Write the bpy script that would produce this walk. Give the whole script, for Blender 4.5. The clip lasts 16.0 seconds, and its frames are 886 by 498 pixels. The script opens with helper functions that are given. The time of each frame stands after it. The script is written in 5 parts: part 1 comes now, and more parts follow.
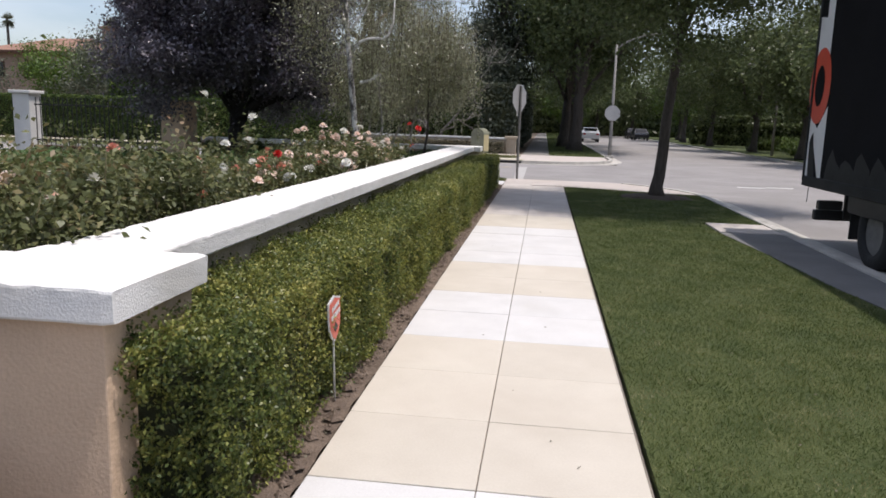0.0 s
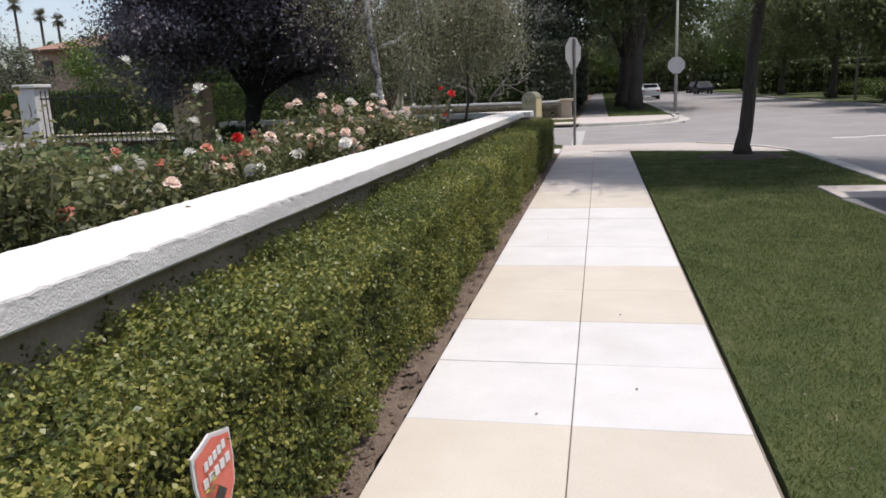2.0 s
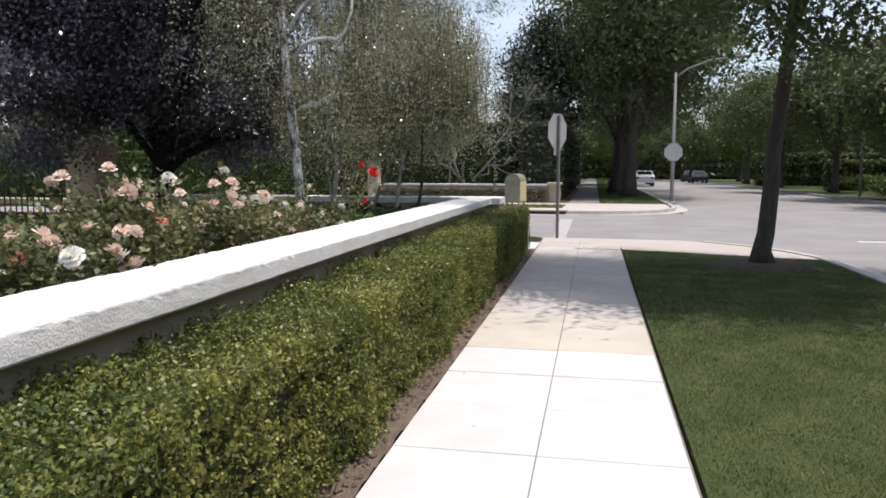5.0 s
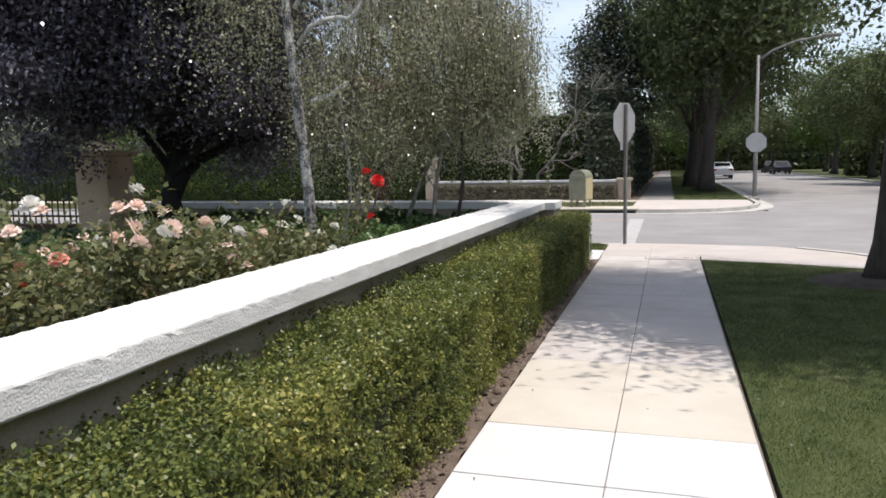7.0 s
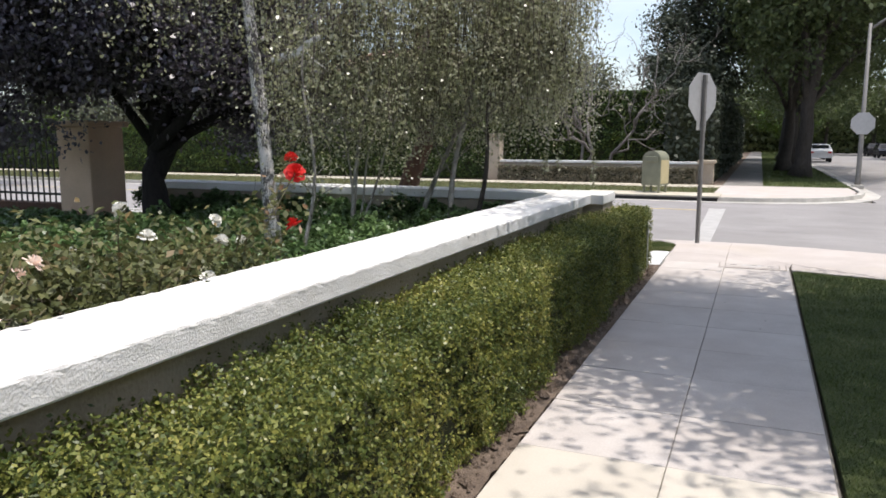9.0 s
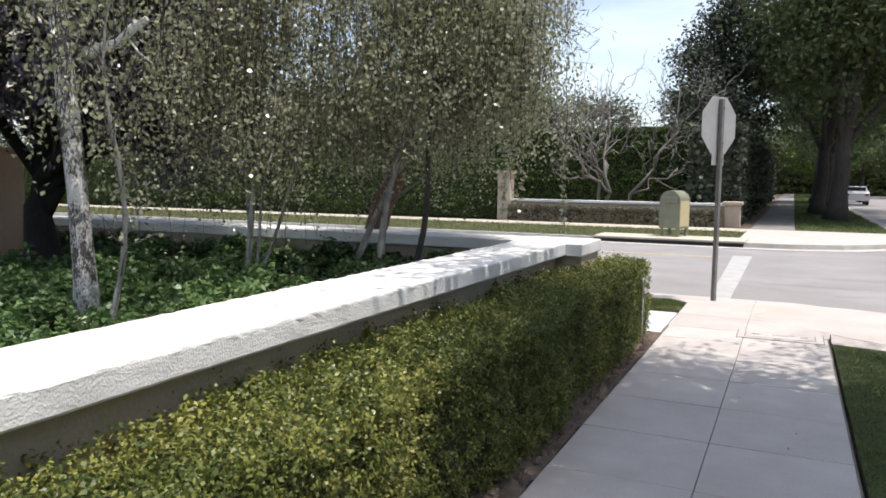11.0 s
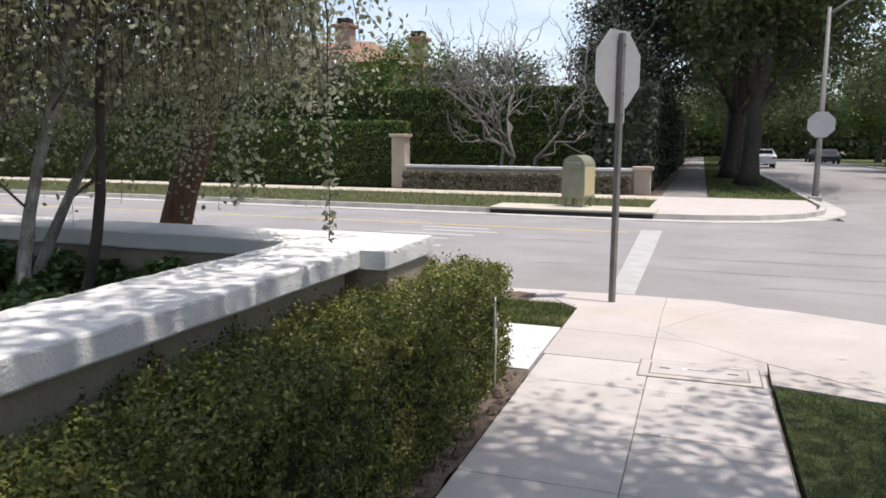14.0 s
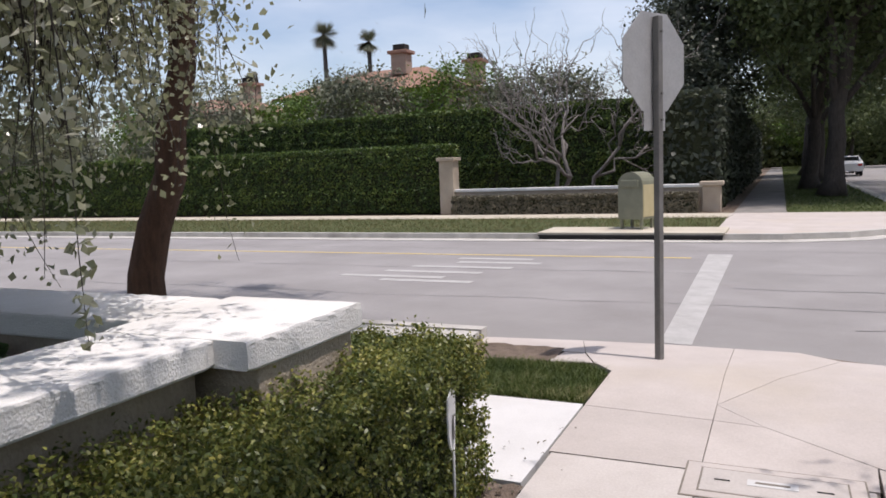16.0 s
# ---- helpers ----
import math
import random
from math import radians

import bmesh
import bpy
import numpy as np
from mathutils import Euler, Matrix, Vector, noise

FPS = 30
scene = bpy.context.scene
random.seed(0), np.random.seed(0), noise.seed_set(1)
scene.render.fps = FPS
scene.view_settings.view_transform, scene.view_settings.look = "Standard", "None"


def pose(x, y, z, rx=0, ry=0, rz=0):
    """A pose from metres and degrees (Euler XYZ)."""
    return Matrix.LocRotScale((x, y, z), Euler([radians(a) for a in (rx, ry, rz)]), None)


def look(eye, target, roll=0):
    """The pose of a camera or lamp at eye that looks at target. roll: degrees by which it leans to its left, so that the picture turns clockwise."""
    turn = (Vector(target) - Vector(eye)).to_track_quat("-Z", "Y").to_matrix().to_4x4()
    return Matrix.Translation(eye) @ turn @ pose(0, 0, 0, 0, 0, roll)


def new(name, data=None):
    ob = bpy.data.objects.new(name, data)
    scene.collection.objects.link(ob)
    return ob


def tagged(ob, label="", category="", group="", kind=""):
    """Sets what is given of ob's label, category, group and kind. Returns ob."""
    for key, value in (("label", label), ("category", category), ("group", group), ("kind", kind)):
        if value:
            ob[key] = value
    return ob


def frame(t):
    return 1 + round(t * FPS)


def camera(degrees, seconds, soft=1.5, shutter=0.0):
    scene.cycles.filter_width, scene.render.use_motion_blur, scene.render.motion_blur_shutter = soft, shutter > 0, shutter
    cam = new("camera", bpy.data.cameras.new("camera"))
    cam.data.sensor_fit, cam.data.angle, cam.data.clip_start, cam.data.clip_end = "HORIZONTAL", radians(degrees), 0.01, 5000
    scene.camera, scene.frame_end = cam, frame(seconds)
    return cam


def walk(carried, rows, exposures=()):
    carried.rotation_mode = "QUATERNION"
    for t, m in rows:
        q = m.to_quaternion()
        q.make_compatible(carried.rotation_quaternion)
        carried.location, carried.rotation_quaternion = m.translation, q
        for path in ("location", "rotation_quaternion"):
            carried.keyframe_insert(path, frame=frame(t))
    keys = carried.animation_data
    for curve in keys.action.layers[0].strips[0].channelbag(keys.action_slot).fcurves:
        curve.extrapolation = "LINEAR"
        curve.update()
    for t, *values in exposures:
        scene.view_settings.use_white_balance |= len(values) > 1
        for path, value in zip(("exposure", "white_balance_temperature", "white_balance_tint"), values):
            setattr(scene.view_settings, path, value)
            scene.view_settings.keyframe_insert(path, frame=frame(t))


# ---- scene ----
cam = camera(61.4, 16.0, soft=1.7)
PATH = [
    (0, (0.213, -4.54, 1.581), (-0.04, -2.585, 1.241), 1.8),
    (0.5, (0.152, -4.047, 1.569), (0.071, -2.077, 1.233), -0.4),
    (1, (0.165, -3.554, 1.52), (-0.054, -1.606, 1.122), -1.0),
    (1.5, (0.08, -2.919, 1.54), (-0.072, -0.969, 1.124), -1.1),
    (2, (0.12, -2.343, 1.471), (-0.291, -0.43, 1.057), -2.4),
    (2.5, (0.118, -1.815, 1.467), (-0.208, 0.131, 1.145), 0.3),
    (3, (0.172, -1.227, 1.452), (-0.25, 0.699, 1.118), -2.5),
    (3.5, (0.226, -0.762, 1.479), (-0.065, 1.199, 1.221), 0.4),
    (4, (0.26, -0.147, 1.455), (-0.075, 1.808, 1.202), -0.5),
    (4.5, (0.258, 0.401, 1.466), (-0.188, 2.33, 1.187), -0.7),
    (4.7, (0.262, 0.583, 1.46), (-0.116, 2.535, 1.237), 0.1),
    (6.8, (0.258, 2.438, 1.551), (-0.387, 4.32, 1.349), -0.6),
    (7, (0.268, 2.601, 1.548), (-0.307, 4.503, 1.323), -1.0),
    (7.5, (0.266, 3.174, 1.523), (-0.496, 5.007, 1.282), -3.4),
    (8, (0.258, 3.661, 1.546), (-0.533, 5.482, 1.312), -1.3),
    (8.5, (0.254, 4.275, 1.552), (-0.427, 6.142, 1.327), -2.4),
    (9, (0.339, 4.724, 1.602), (-0.429, 6.547, 1.313), 0.1),
    (9.2, (0.363, 4.921, 1.577), (-0.302, 6.797, 1.385), 0.3),
    (11.3, (0.377, 7.162, 1.528), (-0.475, 8.962, 1.339), 0.7),
    (11.5, (0.345, 7.355, 1.513), (-0.402, 9.203, 1.352), -0.3),
    (12, (0.327, 7.813, 1.501), (-0.532, 9.611, 1.326), -1.2),
    (12.5, (0.336, 8.235, 1.534), (-0.576, 10.009, 1.379), 0.1),
    (13, (0.305, 8.791, 1.528), (-0.391, 10.653, 1.3), -0.9),
    (13.5, (0.325, 9.253, 1.525), (-0.523, 11.045, 1.261), -1.5),
    (14, (0.27, 9.717, 1.545), (-0.372, 11.59, 1.265), 0.5),
    (14.5, (0.342, 10.106, 1.532), (-0.424, 11.935, 1.271), -3.5),
    (15, (0.303, 10.526, 1.502), (-0.31, 12.409, 1.225), -0.3),
    (15.5, (0.311, 10.983, 1.522), (-0.377, 12.849, 1.313), -0.4),
    (16, (0.348, 11.343, 1.535), (-0.475, 13.153, 1.319), -2.1),
]
walk(cam, [(t, look(eye, target, roll)) for t, eye, target, roll in PATH],
     [(0.0, 0.02, 6500, 15), (2.2, 0.02, 6500, 15), (4.5, 0.16, 6500, 14), (8.0, 0.32, 6500, 12), (11.5, 0.5, 6500, 12), (13.0, 0.42, 6500, 13), (14.5, 0.22, 6500, 14), (16.0, 0.02, 6500, 17)])


# ---- world, sun, exposure ----
SUN = Vector((0.285, -0.04, 0.955)).normalized()
world = bpy.data.worlds.new("sky")
scene.world = world
world.use_nodes = True
wn = world.node_tree.nodes
sky = wn.new("ShaderNodeTexSky")
sky.sky_type, sky.sun_disc = "NISHITA", False
sky.sun_elevation, sky.sun_rotation = math.asin(SUN.z), math.atan2(SUN.x, SUN.y)
sky.air_density, sky.dust_density, sky.ozone_density = 1.0, 1.6, 1.0
wn["Background"].inputs["Strength"].default_value = 0.15
# thin summer cloud over the whole sky
cloud = wn.new("ShaderNodeTexNoise")
cloud.inputs["Scale"].default_value, cloud.inputs["Detail"].default_value, cloud.inputs["Roughness"].default_value = 2.2, 7, 0.55
stretch = wn.new("ShaderNodeMapping")
stretch.inputs["Scale"].default_value = (1, 1, 3.5)
sky_dir = wn.new("ShaderNodeTexCoord")
world.node_tree.links.new(sky_dir.outputs["Generated"], stretch.inputs["Vector"])
world.node_tree.links.new(stretch.outputs[0], cloud.inputs["Vector"])
veil = wn.new("ShaderNodeMapRange")
veil.inputs["From Min"].default_value, veil.inputs["From Max"].default_value = 0.38, 0.72
veil.inputs["To Min"].default_value, veil.inputs["To Max"].default_value = 0.06, 0.62
world.node_tree.links.new(cloud.outputs["Fac"], veil.inputs["Value"])
haze = wn.new("ShaderNodeMix")
haze.data_type = "RGBA"
haze.inputs[7].default_value = (6.6, 7.0, 7.4, 1)
world.node_tree.links.new(veil.outputs[0], haze.inputs[0])
world.node_tree.links.new(sky.outputs[0], haze.inputs[6])
world.node_tree.links.new(haze.outputs[2], wn["Background"].inputs["Color"])
sun = new("sun", bpy.data.lights.new("sun", "SUN"))
sun.data.energy, sun.data.angle, sun.data.color = 3.7, radians(0.55), (1.0, 0.95, 0.88)
sun.rotation_euler = SUN.to_track_quat("Z", "Y").to_euler()
sun.location = (20, 2, 60)
scene.view_settings.exposure = 0.32

# ---- materials ----
RNG = np.random.default_rng(7)


def ramp_node(nodes, stops):
    r = nodes.new("ShaderNodeValToRGB")
    while len(r.color_ramp.elements) < len(stops):
        r.color_ramp.elements.new(0.5)
    for e, (p, c) in zip(r.color_ramp.elements, stops):
        e.position, e.color = p, (*c, 1)
    return r


def surface(name, dark, light, scale=4.0, fine=60.0, rough=0.85, bump=0.3, metal=0.0, spec=0.4, stains=None, per_object=0.0, depth=0.01):
    """A painted, stone or earth surface: broad mottling, fine grain, stains with a shape of their own, and relief."""
    m = bpy.data.materials.new(name)
    m.use_nodes = True
    n, l = m.node_tree.nodes, m.node_tree.links
    b = n["Principled BSDF"]
    big = n.new("ShaderNodeTexNoise")
    big.inputs["Scale"].default_value, big.inputs["Detail"].default_value, big.inputs["Roughness"].default_value = scale, 6, 0.62
    small = n.new("ShaderNodeTexNoise")
    small.inputs["Scale"].default_value, small.inputs["Detail"].default_value = fine, 4
    geo = n.new("ShaderNodeNewGeometry")
    l.new(geo.outputs["Position"], big.inputs["Vector"])
    l.new(geo.outputs["Position"], small.inputs["Vector"])
    mixv = n.new("ShaderNodeMath")
    mixv.operation = "MULTIPLY_ADD"
    l.new(small.outputs["Fac"], mixv.inputs[0])
    mixv.inputs[1].default_value = 0.55
    half = n.new("ShaderNodeMath")
    half.operation = "MULTIPLY_ADD"
    l.new(big.outputs["Fac"], half.inputs[0])
    half.inputs[1].default_value, half.inputs[2].default_value = 0.9, -0.22
    l.new(half.outputs[0], mixv.inputs[2])
    ramp = ramp_node(n, [(0.25, dark), (0.75, light)])
    l.new(mixv.outputs[0], ramp.inputs[0])
    out = ramp.outputs[0]
    if stains:
        st = n.new("ShaderNodeTexNoise")
        st.inputs["Scale"].default_value, st.inputs["Detail"].default_value = scale * 0.35, 8
        l.new(geo.outputs["Position"], st.inputs["Vector"])
        sr = ramp_node(n, [(0.52, (0, 0, 0)), (0.7, (0.6, 0.6, 0.6))])
        l.new(st.outputs["Fac"], sr.inputs[0])
        mx = n.new("ShaderNodeMix")
        mx.data_type = "RGBA"
        l.new(sr.outputs[0], mx.inputs[0])
        l.new(out, mx.inputs[6])
        mx.inputs[7].default_value = (*stains, 1)
        out = mx.outputs[2]
    if per_object:
        oi = n.new("ShaderNodeObjectInfo")
        mr = n.new("ShaderNodeMapRange")
        mr.inputs["To Min"].default_value, mr.inputs["To Max"].default_value = 1 - per_object, 1 + per_object
        l.new(oi.outputs["Random"], mr.inputs["Value"])
        vm = n.new("ShaderNodeVectorMath")
        vm.operation = "SCALE"
        l.new(out, vm.inputs[0])
        l.new(mr.outputs[0], vm.inputs["Scale"])
        out = vm.outputs[0]
    l.new(out, b.inputs["Base Color"])
    b.inputs["Roughness"].default_value, b.inputs["Metallic"].default_value = rough, metal
    b.inputs["Specular IOR Level"].default_value = spec
    if bump:
        bp = n.new("ShaderNodeBump")
        bp.inputs["Strength"].default_value, bp.inputs["Distance"].default_value = bump, depth
        l.new(small.outputs["Fac"], bp.inputs["Height"])
        l.new(bp.outputs[0], b.inputs["Normal"])
    return m


def leafy(name, stops, rough=0.5, through_light=0.3, spec=0.4, clump=0.0):
    """Leaves and petals: a colour for each one of them, and some light through the blade."""
    m = bpy.data.materials.new(name)
    m.use_nodes = True
    n, l = m.node_tree.nodes, m.node_tree.links
    b = n["Principled BSDF"]
    geo = n.new("ShaderNodeNewGeometry")
    ramp = ramp_node(n, stops)
    patch = n.new("ShaderNodeTexNoise")
    patch.inputs["Scale"].default_value, patch.inputs["Detail"].default_value = 1.7, 3
    l.new(geo.outputs["Position"], patch.inputs["Vector"])
    ma = n.new("ShaderNodeMath")
    ma.operation = "MULTIPLY_ADD"
    l.new(patch.outputs["Fac"], ma.inputs[0])
    ma.inputs[1].default_value = 0.9
    mb = n.new("ShaderNodeMath")
    mb.operation = "MULTIPLY_ADD"
    l.new(geo.outputs["Random Per Island"], mb.inputs[0])
    mb.inputs[1].default_value, mb.inputs[2].default_value = 0.6, -0.25
    l.new(mb.outputs[0], ma.inputs[2])
    tone = ma.outputs[0]
    if clump:
        # sprays of new growth and of older, darker leaves
        spray = n.new("ShaderNodeTexNoise")
        spray.inputs["Scale"].default_value, spray.inputs["Detail"].default_value = clump, 2
        l.new(geo.outputs["Position"], spray.inputs["Vector"])
        mc = n.new("ShaderNodeMath")
        mc.operation = "MULTIPLY_ADD"
        l.new(spray.outputs["Fac"], mc.inputs[0])
        mc.inputs[1].default_value = 0.7
        md = n.new("ShaderNodeMath")
        md.operation = "SUBTRACT"
        l.new(tone, md.inputs[0])
        md.inputs[1].default_value = 0.35
        l.new(md.outputs[0], mc.inputs[2])
        tone = mc.outputs[0]
    l.new(tone, ramp.inputs[0])
    l.new(ramp.outputs[0], b.inputs["Base Color"])
    b.inputs["Roughness"].default_value, b.inputs["Specular IOR Level"].default_value = rough, spec
    tr = n.new("ShaderNodeBsdfTranslucent")
    l.new(ramp.outputs[0], tr.inputs["Color"])
    ms = n.new("ShaderNodeMixShader")
    ms.inputs[0].default_value = through_light
    l.new(b.outputs[0], ms.inputs[1])
    l.new(tr.outputs[0], ms.inputs[2])
    l.new(ms.outputs[0], n["Material Output"].inputs["Surface"])
    return m


def bark(name, dark, light, stretch=(6, 6, 1.2), bump=0.8):
    m = surface(name, dark, light, 3, 30, 0.9, bump, depth=0.03)
    n, l = m.node_tree.nodes, m.node_tree.links
    tc = n.new("ShaderNodeNewGeometry")
    mp = n.new("ShaderNodeMapping")
    mp.inputs["Scale"].default_value = stretch
    l.new(tc.outputs["Position"], mp.inputs["Vector"])
    for t in [x for x in n if x.bl_idname == "ShaderNodeTexNoise"]:
        l.new(mp.outputs[0], t.inputs["Vector"])
    return m


M = {}
M["slab_white"] = surface("clean_concrete", (0.53, 0.522, 0.51), (0.64, 0.632, 0.62), 2.2, 90, 0.9, 0.25, stains=(0.49, 0.475, 0.44), per_object=0.03, depth=0.004)
M["slab_beige"] = surface("beige_concrete", (0.50, 0.455, 0.385), (0.58, 0.535, 0.46), 2.2, 90, 0.9, 0.25, stains=(0.48, 0.43, 0.36), per_object=0.03, depth=0.004)
M["slab_grey"] = surface("old_concrete", (0.42, 0.38, 0.35), (0.55, 0.51, 0.475), 2.5, 80, 0.9, 0.3, stains=(0.42, 0.37, 0.33), per_object=0.05, depth=0.004)
M["slab_pink"] = surface("pinkish_concrete", (0.41, 0.365, 0.335), (0.53, 0.48, 0.445), 1.6, 80, 0.9, 0.3, stains=(0.46, 0.4, 0.32), per_object=0.04, depth=0.004)
M["slab_tan"] = surface("tan_concrete", (0.42, 0.38, 0.30), (0.56, 0.51, 0.42), 2, 80, 0.9, 0.3, stains=(0.4, 0.34, 0.25), depth=0.004)
# stained concrete darkened all over: the shade under the big trees is painted in
M["slab_tree_shade"] = surface("tree_shade_concrete", (0.17, 0.16, 0.148), (0.29, 0.272, 0.25), 1.5, 60, 0.92, 0.3, stains=(0.13, 0.12, 0.11), depth=0.004)
M["kerb"] = surface("kerb_concrete", (0.36, 0.34, 0.31), (0.56, 0.54, 0.50), 3, 70, 0.9, 0.4, stains=(0.25, 0.23, 0.2), depth=0.006)
M["joint"] = surface("joint_dirt", (0.14, 0.12, 0.10), (0.27, 0.24, 0.20), 6, 120, 0.95, 0.4)
M["asphalt"] = surface("worn_asphalt", (0.215, 0.202, 0.195), (0.32, 0.305, 0.298), 0.6, 160, 0.9, 0.35, stains=(0.22, 0.21, 0.2), depth=0.006)
M["pad"] = surface("pad_asphalt", (0.12, 0.12, 0.12), (0.2, 0.2, 0.2), 1.0, 160, 0.9, 0.35, depth=0.006)
M["paint"] = surface("road_paint", (0.55, 0.55, 0.53), (0.78, 0.78, 0.76), 7, 90, 0.8, 0.2)
M["paint_worn"] = surface("grey_worn_paint", (0.33, 0.32, 0.305), (0.47, 0.46, 0.445), 5, 90, 0.85, 0.2)
M["paint_yellow"] = surface("yellow_road_paint", (0.5, 0.36, 0.13), (0.62, 0.5, 0.22), 7, 90, 0.8, 0.2)
M["soil"] = surface("dry_soil", (0.10, 0.074, 0.057), (0.25, 0.19, 0.145), 7, 90, 0.95, 1.0, depth=0.02)
M["mulch"] = surface("dark_bed_soil", (0.045, 0.034, 0.026), (0.11, 0.08, 0.06), 7, 60, 0.95, 1.0, depth=0.03)
M["turf"] = surface("turf_thatch", (0.032, 0.052, 0.013), (0.1, 0.115, 0.038), 2.4, 70, 0.95, 0.9, depth=0.02)
M["earth"] = surface("far_ground", (0.10, 0.11, 0.06), (0.2, 0.19, 0.12), 0.2, 10, 0.95, 0.3)
M["stucco"] = surface("white_stucco", (0.66, 0.65, 0.625), (0.82, 0.81, 0.79), 2.5, 110, 0.92, 0.6, stains=(0.60, 0.57, 0.52), depth=0.006)
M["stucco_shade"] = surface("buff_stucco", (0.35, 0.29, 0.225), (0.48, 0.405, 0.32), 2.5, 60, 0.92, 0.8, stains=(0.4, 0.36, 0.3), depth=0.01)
M["pink_stucco"] = surface("pink_stucco", (0.56, 0.40, 0.275), (0.68, 0.50, 0.355), 2.5, 60, 0.92, 0.6, stains=(0.45, 0.34, 0.25), depth=0.008)
M["white_paint"] = surface("white_painted_wood", (0.66, 0.65, 0.62), (0.8, 0.79, 0.77), 4, 50, 0.6, 0.15)
M["steel"] = surface("galvanised_steel", (0.14, 0.135, 0.128), (0.22, 0.212, 0.2), 8, 80, 0.6, 0.1, metal=0.15)
M["sign_back"] = surface("aluminium_sign_back", (0.36, 0.36, 0.36), (0.47, 0.47, 0.47), 5, 60, 0.55, 0.05, metal=0.3)
M["black_iron"] = surface("black_iron", (0.012, 0.012, 0.012), (0.03, 0.03, 0.03), 6, 70, 0.45, 0.2)
M["mailbox"] = surface("olive_mailbox_paint", (0.16, 0.165, 0.115), (0.24, 0.24, 0.17), 4, 60, 0.5, 0.1)
# lighter tan copy of the olive paint, with the sunlight put into the colour
M["mailbox_sunlit"] = surface("sunlit_mailbox_paint", (0.42, 0.36, 0.20), (0.52, 0.45, 0.27), 4, 60, 0.55, 0.1)
M["dark"] = surface("dark_opening", (0.01, 0.01, 0.01), (0.02, 0.02, 0.02), 4, 40, 0.9, 0)
M["hedge"] = leafy("box_hedge_leaf", [(0.0, (0.032, 0.055, 0.017)), (0.36, (0.1, 0.132, 0.034)), (0.66, (0.215, 0.23, 0.055)), (0.9, (0.37, 0.345, 0.09)), (1.0, (0.47, 0.43, 0.16))], 0.4, 0.3, 0.4, 12.0)
# near-black: the shade in the leaf gaps is put into this core colour
M["twig"] = surface("hedge_inner_shade", (0.014, 0.018, 0.007), (0.04, 0.045, 0.018), 20, 90, 0.95, 0.6)
M["grass"] = leafy("grass_blade", [(0.0, (0.034, 0.06, 0.013)), (0.42, (0.074, 0.11, 0.025)), (0.68, (0.135, 0.163, 0.047)), (0.86, (0.25, 0.245, 0.11)), (1.0, (0.42, 0.37, 0.22))], 0.5, 0.35, 0.4, 3.2)
M["dry_grass"] = leafy("dry_verge_grass", [(0.0, (0.075, 0.09, 0.03)), (0.5, (0.15, 0.15, 0.06)), (1.0, (0.28, 0.23, 0.12))], 0.6, 0.3)
M["ivy"] = leafy("ivy_leaf", [(0.0, (0.045, 0.085, 0.028)), (0.5, (0.105, 0.18, 0.06)), (1.0, (0.2, 0.29, 0.115))], 0.38, 0.28)
M["rose_leaf"] = leafy("rose_leaf", [(0.0, (0.045, 0.055, 0.022)), (0.45, (0.11, 0.125, 0.045)), (0.72, (0.19, 0.195, 0.08)), (1.0, (0.27, 0.14, 0.08))], 0.42, 0.3)
M["cane"] = surface("rose_cane", (0.08, 0.09, 0.04), (0.17, 0.13, 0.07), 10, 80, 0.7, 0.3)
M["white_rose"] = leafy("white_petal", [(0.0, (0.72, 0.7, 0.62)), (1.0, (0.86, 0.85, 0.82))], 0.6, 0.3)
M["pink_rose"] = leafy("pale_pink_petal", [(0.0, (0.86, 0.56, 0.46)), (0.5, (0.88, 0.72, 0.62)), (1.0, (0.9, 0.83, 0.76))], 0.6, 0.3)
M["coral_rose"] = leafy("coral_petal", [(0.0, (0.66, 0.2, 0.13)), (1.0, (0.8, 0.46, 0.36))], 0.6, 0.3)
M["red_rose"] = leafy("red_petal", [(0.0, (0.42, 0.008, 0.008)), (1.0, (0.68, 0.03, 0.025))], 0.5, 0.3)
M["plum"] = leafy("purple_plum_leaf", [(0.0, (0.05, 0.04, 0.054)), (0.5, (0.105, 0.088, 0.112)), (1.0, (0.26, 0.23, 0.27))], 0.3, 0.36, 1.0)
M["birch_leaf"] = leafy("birch_leaf", [(0.0, (0.15, 0.16, 0.08)), (0.45, (0.3, 0.31, 0.175)), (0.8, (0.46, 0.455, 0.33)), (1.0, (0.62, 0.61, 0.52))], 0.28, 0.48, 0.8)
M["tree_leaf"] = leafy("camphor_leaf", [(0.0, (0.05, 0.066, 0.028)), (0.5, (0.105, 0.135, 0.052)), (1.0, (0.19, 0.22, 0.095))], 0.42, 0.5)
M["bright_leaf"] = leafy("sunlit_leaf", [(0.0, (0.04, 0.08, 0.012)), (0.5, (0.085, 0.15, 0.02)), (1.0, (0.17, 0.23, 0.04))], 0.45, 0.3)
M["far_hedge"] = leafy("ficus_hedge_leaf", [(0.0, (0.02, 0.042, 0.012)), (0.5, (0.062, 0.105, 0.022)), (1.0, (0.2, 0.25, 0.05))], 0.45, 0.2, 0.3)
M["conifer"] = leafy("dark_conifer_needle", [(0.0, (0.026, 0.032, 0.024)), (0.5, (0.055, 0.068, 0.042)), (1.0, (0.11, 0.125, 0.08))], 0.5, 0.25)
M["olive"] = leafy("olive_leaf", [(0.0, (0.06, 0.07, 0.04)), (0.5, (0.12, 0.135, 0.085)), (1.0, (0.22, 0.23, 0.16))], 0.5, 0.25)
